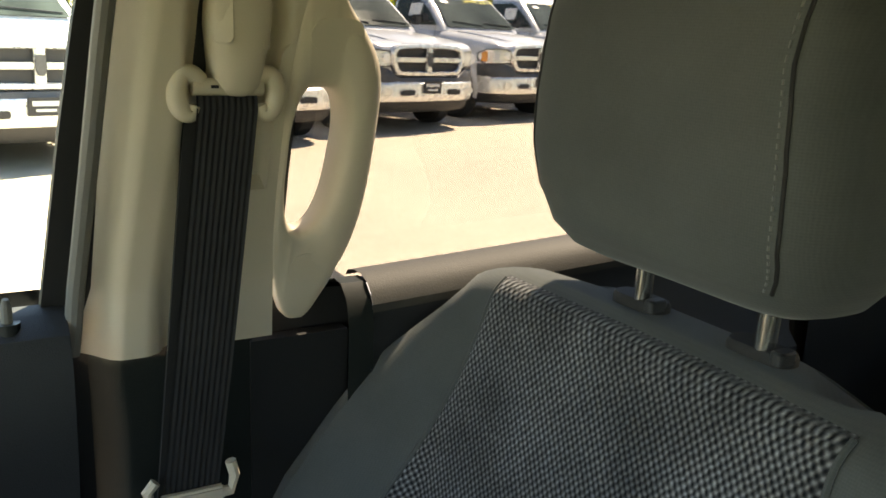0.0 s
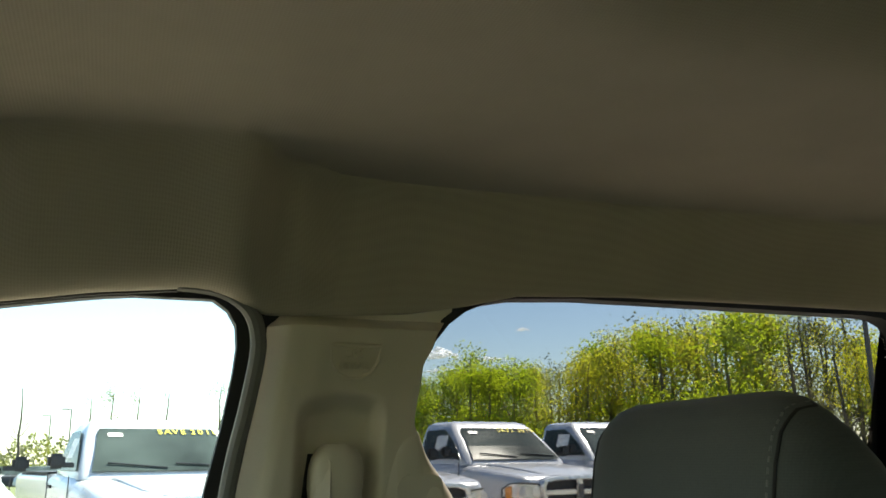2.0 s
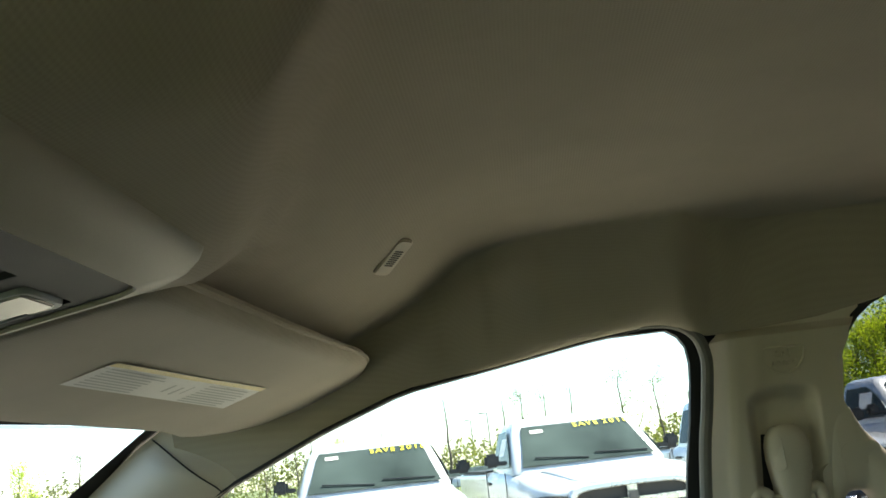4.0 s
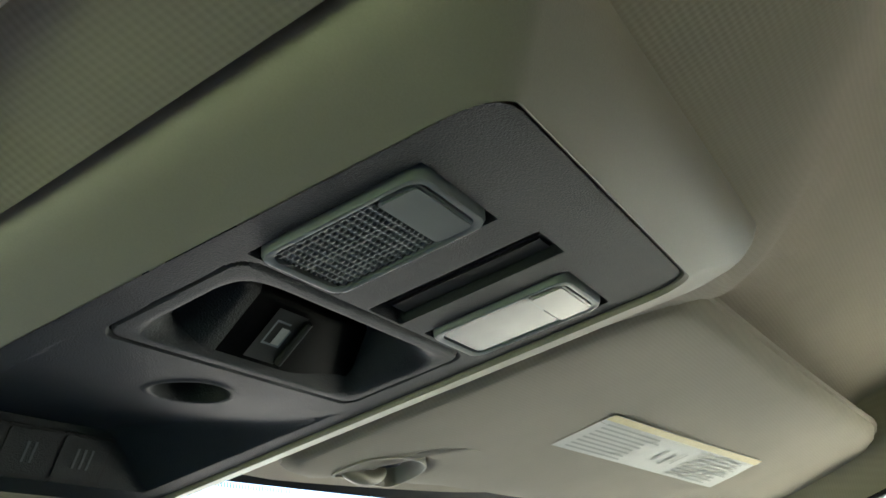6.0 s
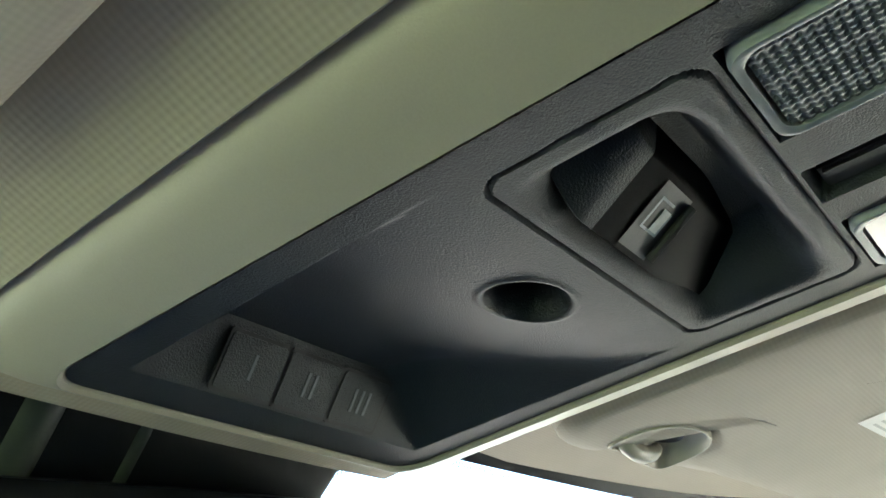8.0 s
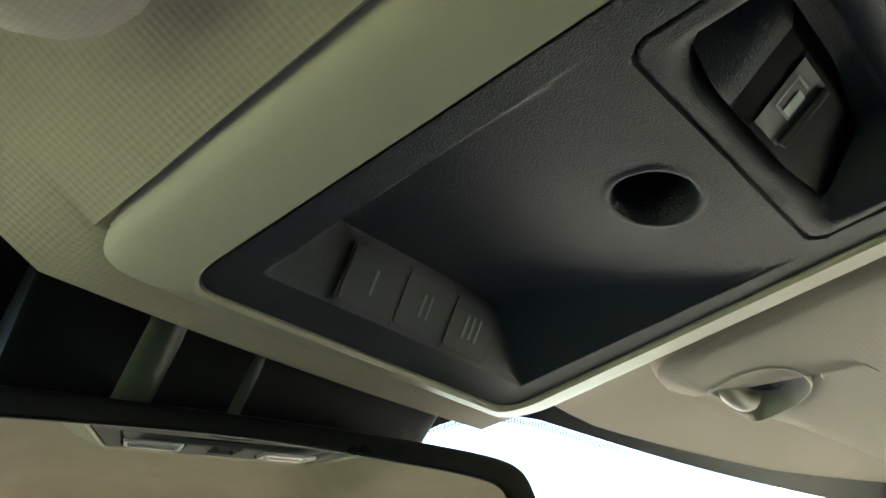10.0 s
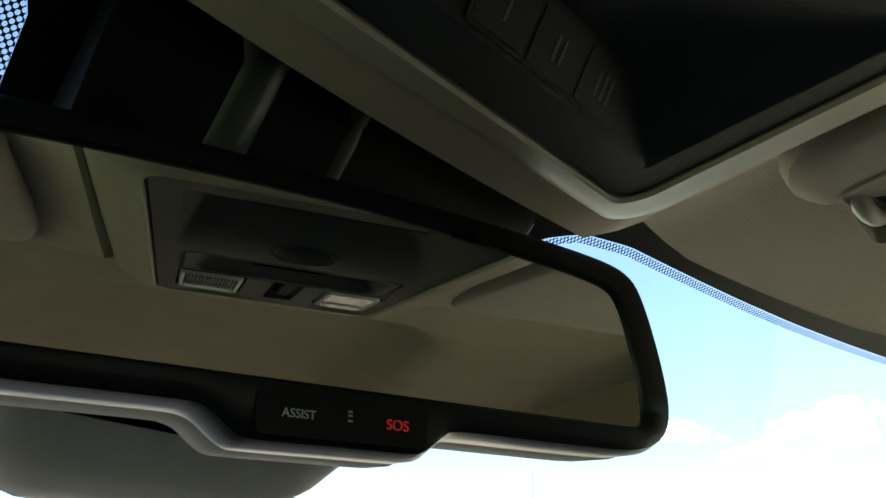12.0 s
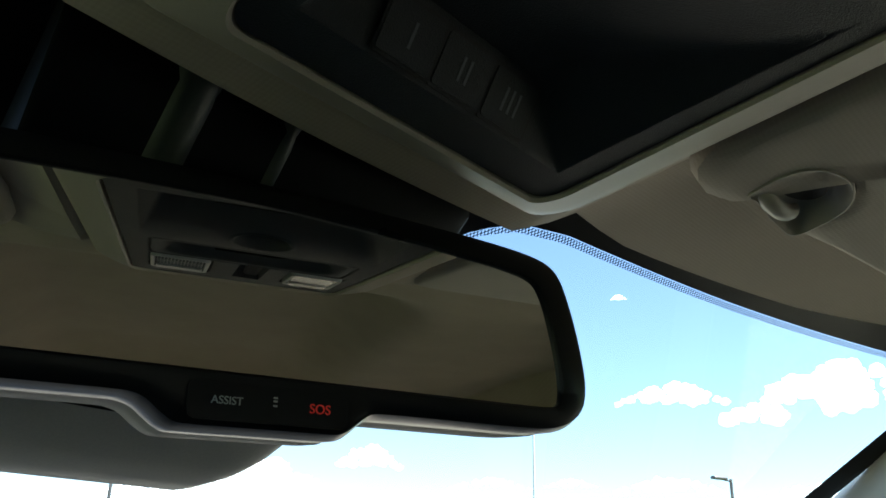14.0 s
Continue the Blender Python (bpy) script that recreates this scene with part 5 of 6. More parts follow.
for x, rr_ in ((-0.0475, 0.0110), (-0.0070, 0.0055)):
    part("rib", tube([glass_point(x, 0.030) + Vector((0, -0.56, -0.83)) * (0.008 - 0.75 * rr_), glass_point(x, 0.05) + Vector((0, -0.56, -0.83)) * (0.0175 - 0.75 * rr_), glass_point(x - 0.001, 0.09) + Vector((0, -0.56, -0.83)) * (0.033 - 0.75 * rr_), glass_point(x - 0.003, 0.13) + Vector((0, -0.56, -0.83)) * (0.040 - 1.1 * rr_)], rr_, 16), RIB_SHEEN, housing)


# ---- outside: the lot, its trucks, trees, poles and sky ----
def rise(x, y):
    """The lot climbs gently away from the cab."""
    return max(0.0, 0.012 * min(23.0, max(0.0, x - 1.0)) - 0.0099 * min(6.0, max(-25.0, y)) * min(1.0, max(0.0, x - 1.0) / 6.0))


def disc_sheet(radius, z):
    bm = bmesh.new()
    rings = [0.0, 1, 3, 6, 10, 14, 18, 22, 26, 30, 80, 200, 600, radius]
    rows = [[bm.verts.new((r * math.cos(2 * math.pi * i / 48), r * math.sin(2 * math.pi * i / 48), z + rise(r * math.cos(2 * math.pi * i / 48), r * math.sin(2 * math.pi * i / 48)))) for i in range(48)] for r in rings[1:]]
    c = bm.verts.new((0, 0, z))
    for i in range(48):
        bm.faces.new((c, rows[0][i], rows[0][(i + 1) % 48]))
    for r, s in zip(rows, rows[1:]):
        for i in range(48):
            bm.faces.new((r[i], s[i], s[(i + 1) % 48], r[(i + 1) % 48]))
    return bm


solo("ground", disc_sheet(3000, 0.0), GRASS, "green spring grass reaching the horizon", "grass", "structure")
lot_edge = [(-60, 22.0), (-30, 24.0), (-8, 20.0), (-3, 14.8), (1, 12.4), (6, 11.6), (40, 11.0)]
lot_rows = [(y, lin_table(y, lot_edge)) for y in (-60, -45, -30, -25, -20, -15, -11, -8, -5, -2, 0, 2, 4, 6, 12, 25, 40)]
solo("pavement", sheet(lambda k, s: (lambda x: (x, lot_rows[k][0], rise(x, lot_rows[k][0]) + 0.03))(-1.5 + (lot_rows[k][1] + 1.5) * s), range(len(lot_rows)), steps(0, 1, 40)), ASPHALT, "sunlit light tan asphalt lot", "pavement", "structure", smooth=False)
kerb_line = [(x, y, rise(x, y)) for y, x in lot_rows]
solo("trim_3", sheet(lambda k, v: Vector(kerb_line[k]) + Vector(((0, 0), (0, 0.13), (0.14, 0.14), (0.16, 0.0))[v][0:1] + (0,) + ((0, 0), (0, 0.13), (0.14, 0.14), (0.16, 0.0))[v][1:2]), range(len(kerb_line)), range(4)), PRINT, "grey concrete kerb along the lot", "kerb", "structure", smooth=False)


def ring_y(y, hw, z0, z1, r=0.12, n=4):
    return [(u, y, v) for u, v in rrect(0, (z0 + z1) / 2, 2 * hw, z1 - z0, r, n)]


def lathe_x(profile, n=28):
    """Rings about the x axis from (x, radius)."""
    return loft([[(x, r * math.cos(t), r * math.sin(t)) for t in (2 * math.pi * i / n for i in range(n))] for x, r in profile])


def pickup(label, paint):
    """A regular-cab pickup standing on z = 0, nose at y = 0, looking along +y."""
    tk = thing("pickup_truck", (0, 0, 0), label, "pickup truck", "parked pickup trucks")
    body = loft([[(u, y, v) for u, v in rrect(0, (z0 + z1) / 2, 2 * hw, z1 - z0, k, 6)] for y, hw, z0, z1, k in (
        (-0.10, 0.78, 0.60, 1.075, 0.05), (-0.115, 0.84, 0.58, 1.105, 0.06), (-0.16, 0.90, 0.56, 1.135, 0.08), (-0.22, 0.94, 0.54, 1.155, 0.10), (-0.30, 0.965, 0.53, 1.172, 0.12), (-0.55, 0.985, 0.52, 1.205, 0.14), (-1.00, 0.995, 0.50, 1.250, 0.15), (-1.40, 0.995, 0.45, 1.280, 0.15), (-1.55, 0.995, 0.43, 1.31, 0.15), (-2.80, 0.995, 0.43, 1.34, 0.15))], True, (True, True))
    shell = part("body", body, paint, tk)
    part("bed", loft([ring_y(y, 0.99, 0.5, 1.33, 0.08) for y in (-2.84, -2.86, -5.20, -5.26)], True, (True, True)), paint, tk)
    part("bed_rail", box(-0.98, 0.98, -5.2, -2.9, 1.33, 1.352, 0.01), CAR_DARK, tk)
    part("hood_bulge", loft([[(u, y, z + v) for u, v in rrect(0, 0, w, 0.07, 0.03, 4)] for y, w, z in ((-0.18, 0.8, 1.115), (-0.4, 1.05, 1.172), (-1.0, 1.15, 1.242), (-1.36, 1.2, 1.268))], True, (True, True)), paint, shell)
    cab = loft([[(u * hw * 0.955, ym + v * hl, z) for u, v in rrect(0, 0, 2, 2, 0.14, 5)] for hw, ym, hl, z in ((0.96, -2.06, 0.72, 1.28), (0.955, -2.07, 0.70, 1.33), (0.86, -2.23, 0.52, 1.62), (0.785, -2.345, 0.395, 1.80), (0.74, -2.38, 0.345, 1.865), (0.64, -2.39, 0.27, 1.90), (0.3, -2.39, 0.12, 1.912))], True, (False, True))
    roof = part("cab", cab, paint, tk)
    ws = [(-0.795, -1.375, 1.345), (0.795, -1.375, 1.345), (0.73, -1.60, 1.53), (0.67, -1.86, 1.735), (0.635, -1.935, 1.79), (-0.635, -1.935, 1.79), (-0.67, -1.86, 1.735), (-0.73, -1.60, 1.53)]
    wsn = Vector((0, 0.63, 0.77))
    part("windshield", prism([Vector(p) + wsn * 0.012 for p in ws], wsn * 0.006), CAR_GLASS, roof, "dark reflecting windshield", smooth=False)
    part("sticker", prism([Vector((-0.62 + u, -1.86 + v * 0.77, 1.735 - v * 0.63)) + wsn * 0.026 for u, v in ((1.02, 0), (1.18, 0), (1.18, 0.06), (1.02, 0.06))], wsn * 0.001), LABEL, roof, "small white sticker", smooth=False)
    for word, wx in (("SAVE", -0.02), ("2018", -0.40)):
        for k, ch in enumerate(word):
            letters(ch, 0.125, frame_at(Vector((wx - 0.088 * k, -1.875, 1.748)) + wsn * 0.028, (-1.25, 0, 0), (0, -0.77, 0.63)), YELLOW, roof, "letter", deep=0.001)
    part("wiper", tube([Vector(p) + wsn * 0.03 for p in ((-0.72, -1.41, 1.375), (-0.1, -1.45, 1.41))], 0.009, 5), CAR_DARK, roof)
    part("wiper", tube([Vector(p) + wsn * 0.03 for p in ((0.0, -1.40, 1.365), (0.62, -1.46, 1.42))], 0.009, 5), CAR_DARK, roof)
    for s in (-1, 1):
        win = [(0.935, -1.50, 1.37), (0.935, -2.60, 1.37), (0.80, -2.60, 1.775), (0.80, -2.12, 1.785), (0.82, -2.02, 1.74), (0.88, -1.72, 1.56)]
        off = -0.012
        part("side_window", prism([(s * (x + off), y, z) for x, y, z in win], (s * 0.004, 0, 0)), CAR_GLASS, roof, smooth=False)
        part("sticker", prism([(s * (0.935 - (z - 1.37) * 0.333 - 0.004), y, z) for y, z in ((-1.95, 1.50), (-2.25, 1.50), (-2.25, 1.70), (-1.95, 1.70))], (s * 0.002, 0, 0)), LABEL, roof, smooth=False)
        mir = part("side_mirror", box(min(s * 1.02, s * 1.19), max(s * 1.02, s * 1.19), -1.66, -1.56, 1.39, 1.54, 0.03), CAR_DARK, tk, "black side mirror")
        part("arm", box(min(s * 0.93, s * 1.05), max(s * 0.93, s * 1.05), -1.64, -1.56, 1.40, 1.45, 0.01), CAR_DARK, mir)
        part("door_line", tube([(s * 0.997, -1.45, 1.32), (s * 0.999, -1.47, 0.9), (s * 0.997, -1.52, 0.5)], 0.006, 5), CAR_DARK, shell)
        part("door_line", tube([(s * 0.997, -2.72, 1.32), (s * 0.999, -2.72, 0.5)], 0.006, 5), CAR_DARK, shell)
        part("handle", box(min(s * 0.99, s * 1.02), max(s * 0.99, s * 1.02), -2.62, -2.42, 1.18, 1.215, 0.01), CAR_DARK, shell)
        part("vent_badge", box(min(s * 0.99, s * 1.003), max(s * 0.99, s * 1.003), -1.36, -1.16, 1.02, 1.06, 0.004), CAR_DARK, shell)
        # headlight wraps round the corner: dark housing, two bowls, amber outer end, clear cover's bright rim
        wrap = curve_through([(0.625, -0.078, 0), (0.72, -0.076, 0), (0.80, -0.082, 0), (0.868, -0.112, 0), (0.922, -0.155, 0), (0.962, -0.225, 0), (0.990, -0.315, 0), (1.006, -0.43, 0)], 3)

        def lamp_point(a, b, out=0.0):
            p = wrap[min(len(wrap) - 1, max(0, round(a * (len(wrap) - 1))))]
            lo, hi = 0.862 - 0.015 * a + 0.050 * ease(a, 0.80, 1.0), 1.045 + 0.020 * math.sin(math.pi * a) - 0.045 * ease(a, 0.78, 1.0) - 0.02 * (1 - ease(a, 0.0, 0.12))
            return Vector((s * (p.x + out * ease(a, 0.2, 0.8)), p.y + out * (1 - ease(a, 0.4, 1.0)), lo + (hi - lo) * b))

        aa = [i / (len(wrap) - 1) for i in range(len(wrap))]
        head_l = part("headlight", sheet(lamp_point, aa, steps(0, 1, 6)), LAMP_CLEAR, tk, "clear headlight with amber corner")
        edge_l = [lamp_point(a, 0) for a in aa] + [lamp_point(1, b) for b in (0.33, 0.66)] + [lamp_point(a, 1) for a in reversed(aa)] + [lamp_point(0, b) for b in (0.66, 0.33)]
        part("surround", tube(edge_l + edge_l[:1], 0.010, 6), CAR_DARK, head_l)
        part("amber", sheet(lambda a, b: lamp_point(a, b, 0.007), [a for a in aa if a > 0.72 and a < 0.95], (0.12, 0.5, 0.88)), AMBER, head_l)
        for a, r in ((0.15, 0.062), (0.48, 0.070)):
            c0 = lamp_point(a, 0.52, 0.006)
            part("bowl", loft([[c0 + Vector((math.cos(t) * q, d - 0.5 * a * s * math.cos(t) * q, math.sin(t) * q)) for t in (2 * math.pi * i / 18 for i in range(18))] for q, d in ((r, 0.0), (r, 0.006), (r * 0.86, 0.008), (r * 0.45, 0.001), (0.012, 0.006))], True, (False, True)), BRIGHT if a < 0.3 else ALLOY, head_l, "round reflector bowl")
        # wheels and arches
        for wy in (-0.98, -4.05):
            arch = part("wheel_arch", loft([[(s * x, wy + r * math.cos(t), 0.44 + r * math.sin(t)) for t in (math.pi * i / 16 for i in range(-1, 18))] for x, r in ((0.90, 0.475), (1.004, 0.475), (1.012, 0.495), (1.008, 0.53), (0.985, 0.56))], False), paint, tk)
            part("well", loft([[(s * x, wy + r * math.cos(t), 0.44 + r * math.sin(t)) for t in (math.pi * i / 16 for i in range(-1, 18))] for x, r in ((1.0, 0.47), (1.0, 0.0))], False), BLACK, arch)
            wheel = part("wheel", lathe_x([(s * x, r) for x, r in ((0.76, 0.24), (0.76, 0.34), (0.80, 0.392), (0.97, 0.395), (1.01, 0.35), (1.015, 0.26), (0.99, 0.245))]), TYRE, tk, "black tyre on alloy rim")
            wheel.location = (0, wy, 0.395)
            rim = part("rim", lathe_x([(s * x, r) for x, r in ((1.000, 0.256), (1.012, 0.245), (0.985, 0.225), (0.90, 0.215), (0.90, 0.02))]), POLE, wheel)
            spokes = bmesh.new()
            for k in range(5):
                t = 2 * math.pi * k / 5 + 0.3
                d, c2 = Vector((0, math.cos(t), math.sin(t))), Vector((0, -math.sin(t), math.cos(t)))
                q = [d * 0.02 + c2 * 0.045, d * 0.24 + c2 * 0.028, d * 0.24 - c2 * 0.028, d * 0.02 - c2 * 0.045]
                prism([Vector((s * 0.965, 0, 0)) + p for p in q], (s * 0.035, 0, 0), 0, 2, spokes)
            part("spoke_star", spokes, ALLOY, rim, "five bright spokes")
    # grille: chrome surround and cross bars over dark mesh
    go_ = [(p.x, p.y) for p in curve_through([(0.0, 1.150, 0), (0.40, 1.142, 0), (0.58, 1.118, 0), (0.645, 1.075, 0), (0.655, 0.99, 0), (0.630, 0.86, 0), (0.585, 0.775, 0), (0.50, 0.745, 0), (0.0, 0.738, 0), (-0.50, 0.745, 0), (-0.585, 0.775, 0), (-0.630, 0.86, 0), (-0.655, 0.99, 0), (-0.645, 1.075, 0), (-0.58, 1.118, 0), (-0.40, 1.142, 0), (0.0, 1.150, 0)], 3)][:-1]
    gi_ = [(x * 0.885, 0.945 + (z - 0.945) * 0.72) for x, z in go_]
    gr = part("grille", loft([[(x, -0.12, z) for x, z in go_], [(x, -0.045, z) for x, z in go_], [(x * 0.97, -0.016, 0.95 + (z - 0.95) * 0.95) for x, z in go_], [(x * 1.03, -0.012, 0.945 + (z - 0.945) * 1.08) for x, z in gi_], [(x, -0.026, z) for x, z in gi_], [(x, -0.075, z) for x, z in gi_]]), BRIGHT, tk, "chrome grille with cross bars over dark mesh")
    part("mesh", prism([(x, -0.068, z) for x, z in gi_], (0, -0.01, 0)), CAR_DARK, gr, smooth=False)
    part("bar", box(-0.050, 0.050, -0.066, -0.012, 0.78, 1.11, 0.014), BRIGHT, gr)
    part("bar", box(-0.59, 0.59, -0.066, -0.016, 0.915, 0.975, 0.014), BRIGHT, gr)
    part("emblem", prism([(x, -0.010, z) for x, z in ((-0.045, 1.04), (0.045, 1.04), (0.055, 0.93), (0.028, 0.86), (-0.028, 0.86), (-0.055, 0.93))], (0, 0.012, 0), 0.004), POLE, gr, "plain shield emblem")
    # bumper
    bump_x = [(-0.985, -0.42), (-0.97, -0.20), (-0.86, -0.06), (-0.6, 0.02), (-0.3, 0.045), (0, 0.05), (0.3, 0.045), (0.6, 0.02), (0.86, -0.06), (0.97, -0.20), (0.985, -0.42)]
    fine_x = [(p.x, p.y) for p in curve_through([(x, y, 0) for x, y in bump_x], 4)]
    bump = part("bumper", loft([[(x * k, y - d, z) for x, y in bump_x] for z, d, k in ((0.40, 0.10, 0.97), (0.42, 0.03, 1), (0.46, 0.008, 1), (0.50, 0.0, 1), (0.555, 0.012, 1), (0.62, 0.006, 1), (0.650, 0.010, 1), (0.668, 0.03, 1), (0.672, 0.12, 0.97))], False), BRIGHT, tk, "chromed steel front bumper")
    part("upper_cover", loft([[(x * k, y - d, 0.66 + f * (0.07 + 0.115 * ease(abs(x), 0.52, 0.72))) for x, y in fine_x] for f, d, k in ((0.0, 0.030, 0.995), (0.3, 0.035, 1.0), (0.85, 0.050, 1.005), (0.97, 0.065, 1.0), (1.0, 0.16, 0.96))], False), COVER_GREY, bump, "dark bumper top cover")
    part("valance", loft([[(x * k, y - d, z) for x, y in bump_x] for z, d, k in ((0.42, 0.05, 0.97), (0.33, 0.08, 0.95), (0.27, 0.16, 0.93))], False), CAR_DARK, bump)
    for s in (-1, 1):
        part("tow_opening", prism([(s * 0.42 + u, 0.046, v) for u, v in rrect(0, 0.535, 0.24, 0.07, 0.03, 3)], (0, 0.004, 0)), CAR_DARK, bump, smooth=False)
        part("fog_lamp", prism([(s * 0.74 + u, 0.0, v) for u, v in rrect(0, 0.545, 0.16, 0.08, 0.03, 3)], (0, 0.004, 0)), LAMP_CLEAR, bump, smooth=False)
    plate = part("front_plate", box(-0.16, 0.16, 0.052, 0.064, 0.52, 0.68, 0.004), CAR_DARK, tk, "black dealer plate with pale bars")
    part("bar", box(-0.12, 0.12, 0.065, 0.067, 0.605, 0.65), WHITE_PRINT, plate)
    part("bar", box(-0.09, 0.09, 0.065, 0.067, 0.555, 0.58), WHITE_PRINT, plate)
    part("underbody", box(-0.8, 0.8, -5.0, -0.3, 0.32, 0.55), BLACK, tk)
    return tk


def nose_at(x, y, deg):
    """deg: which way the nose points, clockwise from +y."""
    return pose(x, y, rise(x, y) + 0.03, 0, 0, -deg)


NOSE = 257.5
TRUCKS = [(8.8, -0.68), (9.65, -3.2), (10.5, -5.7), (11.35, -8.2), (12.2, -10.7), (8.85, 1.86)]
first = pickup("silver regular-cab pickup with chrome grille and yellow windshield lettering", SILVER_PAINT)
first.matrix_basis = nose_at(*TRUCKS[2], NOSE) @ Matrix.Diagonal((1, 1, 1.04, 1))
for k, (x, y) in enumerate(TRUCKS):
    if k != 2:
        c_ = copy_thing(first, nose_at(x, y, NOSE))
        if k in (0, 5):
            tagged(c_, "white regular-cab pickup with chrome grille and yellow windshield lettering")

BLUE_BLACK = mat("blue_black_truck_paint", (0.020, 0.024, 0.036), 0.25, grain=3, vary=0.03, bump=0, coat=0.6)
last_truck = pickup("blue-black regular-cab pickup with chrome grille at the end of the row", BLUE_BLACK)
last_truck.matrix_basis = nose_at(11.9, -13.0, NOSE)


# trees: tapered trunk, limbs, crown of many small leaves
def tree(seed, height, leafiness, leaf, label, spread=0.32):
    rnd = random.Random(seed)
    tr = thing("tree", (0, 0, 0), label, "tree", "trees beyond the lot")
    wood, tips = bmesh.new(), []
    lean = Vector((rnd.uniform(-0.04, 0.04), rnd.uniform(-0.04, 0.04), 1))
    pts = [lean * (height * k / 6) + Vector((rnd.uniform(-0.12, 0.12), rnd.uniform(-0.12, 0.12), 0)) for k in range(7)]
    pts[0] = Vector((0, 0, -0.1))
    r0 = 0.016 * height + 0.04
    tube(pts, [r0 * (1 - 0.14 * k) + 0.01 for k in range(7)], 7, wood)
    for k in range(15):
        h = rnd.uniform(0.22, 0.95)
        i = min(int(h * 6), 5)
        p = pts[i].lerp(pts[i + 1], h * 6 - i)
        az, reach = rnd.uniform(0, 6.283), height * spread * (1.15 - h * 0.8) * rnd.uniform(0.6, 1.1)
        d = Vector((math.cos(az), math.sin(az), rnd.uniform(0.5, 1.3)))
        q = p + d * reach * 0.55
        s = q + Vector((d.x * 0.5, d.y * 0.5, d.z * 1.1)) * reach * 0.5
        tube([p, q, s], [r0 * 0.34 * (1.1 - h), r0 * 0.2 * (1.1 - h) + 0.008, 0.008], 5, wood)
        tips += [q, s, p.lerp(q, 0.6)]
        for m in range(3):
            e_ = q.lerp(s, rnd.random()) + Vector((rnd.uniform(-1, 1), rnd.uniform(-1, 1), rnd.uniform(0, 1.2))) * reach * 0.33
            tube([q, e_], [0.018, 0.006], 4, wood)
            tips.append(e_)
    tips.append(pts[-1])
    part("trunk", wood, BARK, tr)
    crown = bmesh.new()
    for p in tips:
        for k in range(leafiness):
            c_ = p + Vector((rnd.gauss(0, 1), rnd.gauss(0, 1), rnd.gauss(0, 0.8))) * height * 0.062
            if c_.z < height * 0.12:
                continue
            s = rnd.uniform(0.07, 0.155) * (0.6 + height / 25)
            u = Vector((rnd.gauss(0, 1), rnd.gauss(0, 1), rnd.gauss(0, 1))).normalized()
            w = u.orthogonal().normalized()
            crown.faces.new([crown.verts.new(c_ + v) for v in (u * s, w * s * 0.7, -u * s, -w * s * 0.7)])
    tagged(part("crown", crown, leaf, tr, smooth=False), kind="stuff")
    return tr


def at_az(az, r):
    return (r * math.sin(radians(az)), r * math.cos(radians(az)))


kinds = [tree(1, 11, 30, LEAF_A, "full green spring tree beyond the lot", 0.36), tree(2, 12.5, 19, LEAF_B, "tall yellow-green spring tree beyond the lot", 0.26), tree(3, 12, 15, LEAF_B, "slender yellow-green spring tree with visible limbs", 0.24), tree(4, 12, 5, LEAF_C, "nearly bare tree with few new leaves", 0.30), tree(5, 9, 0, LEAF_C, "bare leafless tree beyond the lot", 0.22), tree(6, 9, 28, LEAF_A, "low full green tree beyond the lot", 0.42)]
used = set()


def plant(k, az, r, scale, turn=0.0):
    x, y = at_az(az, r)
    m = pose(x, y, 0, 0, 0, turn) @ Matrix.Diagonal((scale, scale, scale, 1))
    if k not in used:
        used.add(k)
        kinds[k].matrix_basis = m
        return
    c_ = copy_thing(kinds[k], pose(x, y, 0, 0, 0, turn))
    c_.scale = (scale, scale, scale)


rnd = random.Random(11)
CREST = [(104, 4.6), (109, 4.9), (112, 6.4), (114.5, 6.4), (117, 6.1), (121, 7.6), (125, 8.7), (129, 9.5), (133, 8.8), (136, 7.4), (141, 6.0), (150, 6.5), (165, 7.0)]
az = 105.0
while az < 165:
    el = lin_table(az, CREST)
    for row, r in enumerate((58, 66, 76)):
        rr = r + rnd.uniform(-4, 4)
        top = 1.6 + rr * math.tan(radians(el)) * rnd.uniform(0.84, 1.02)
        k = rnd.choice((0, 5)) if az < 116 else rnd.choice((1, 2, 2, 1, 3, 0))
        base_h = (11, 12.5, 12, 12, 9, 9)[k]
        plant(k, az + rnd.uniform(-0.6, 0.6), rr, top / (base_h * 1.06), rnd.uniform(0, 360))
    az += rnd.uniform(1.0, 1.6) if az < 140 else 2.2
for az_, el, k in ((135.2, 9.2, 3), (103, 3.6, 5), (100.5, 3.2, 3), (98.5, 4.4, 3), (96.3, 5.0, 3), (93.0, 4.5, 4), (91.2, 4.3, 3), (89.6, 4.6, 3), (88.6, 4.2, 4), (84.8, 4.7, 4), (80.5, 3.1, 4), (79.5, 2.8, 4), (77.8, 2.5, 5), (75, 3.0, 3), (73, 2.6, 3), (70.5, 2.8, 4), (68, 3.4, 3), (65.5, 3.8, 3), (62, 3.6, 3), (59, 3.0, 5)):
    r = 78 + 14 * ((az_ * 7.3) % 1)
    plant(k, az_, r, (1.6 + r * math.tan(radians(el))) / ((11, 12.5, 12, 12, 9, 9)[k] * 1.06), az_ * 13)

# low hedge of young growth and far woods under the bare trees
rnd = random.Random(3)
scrub = bmesh.new()
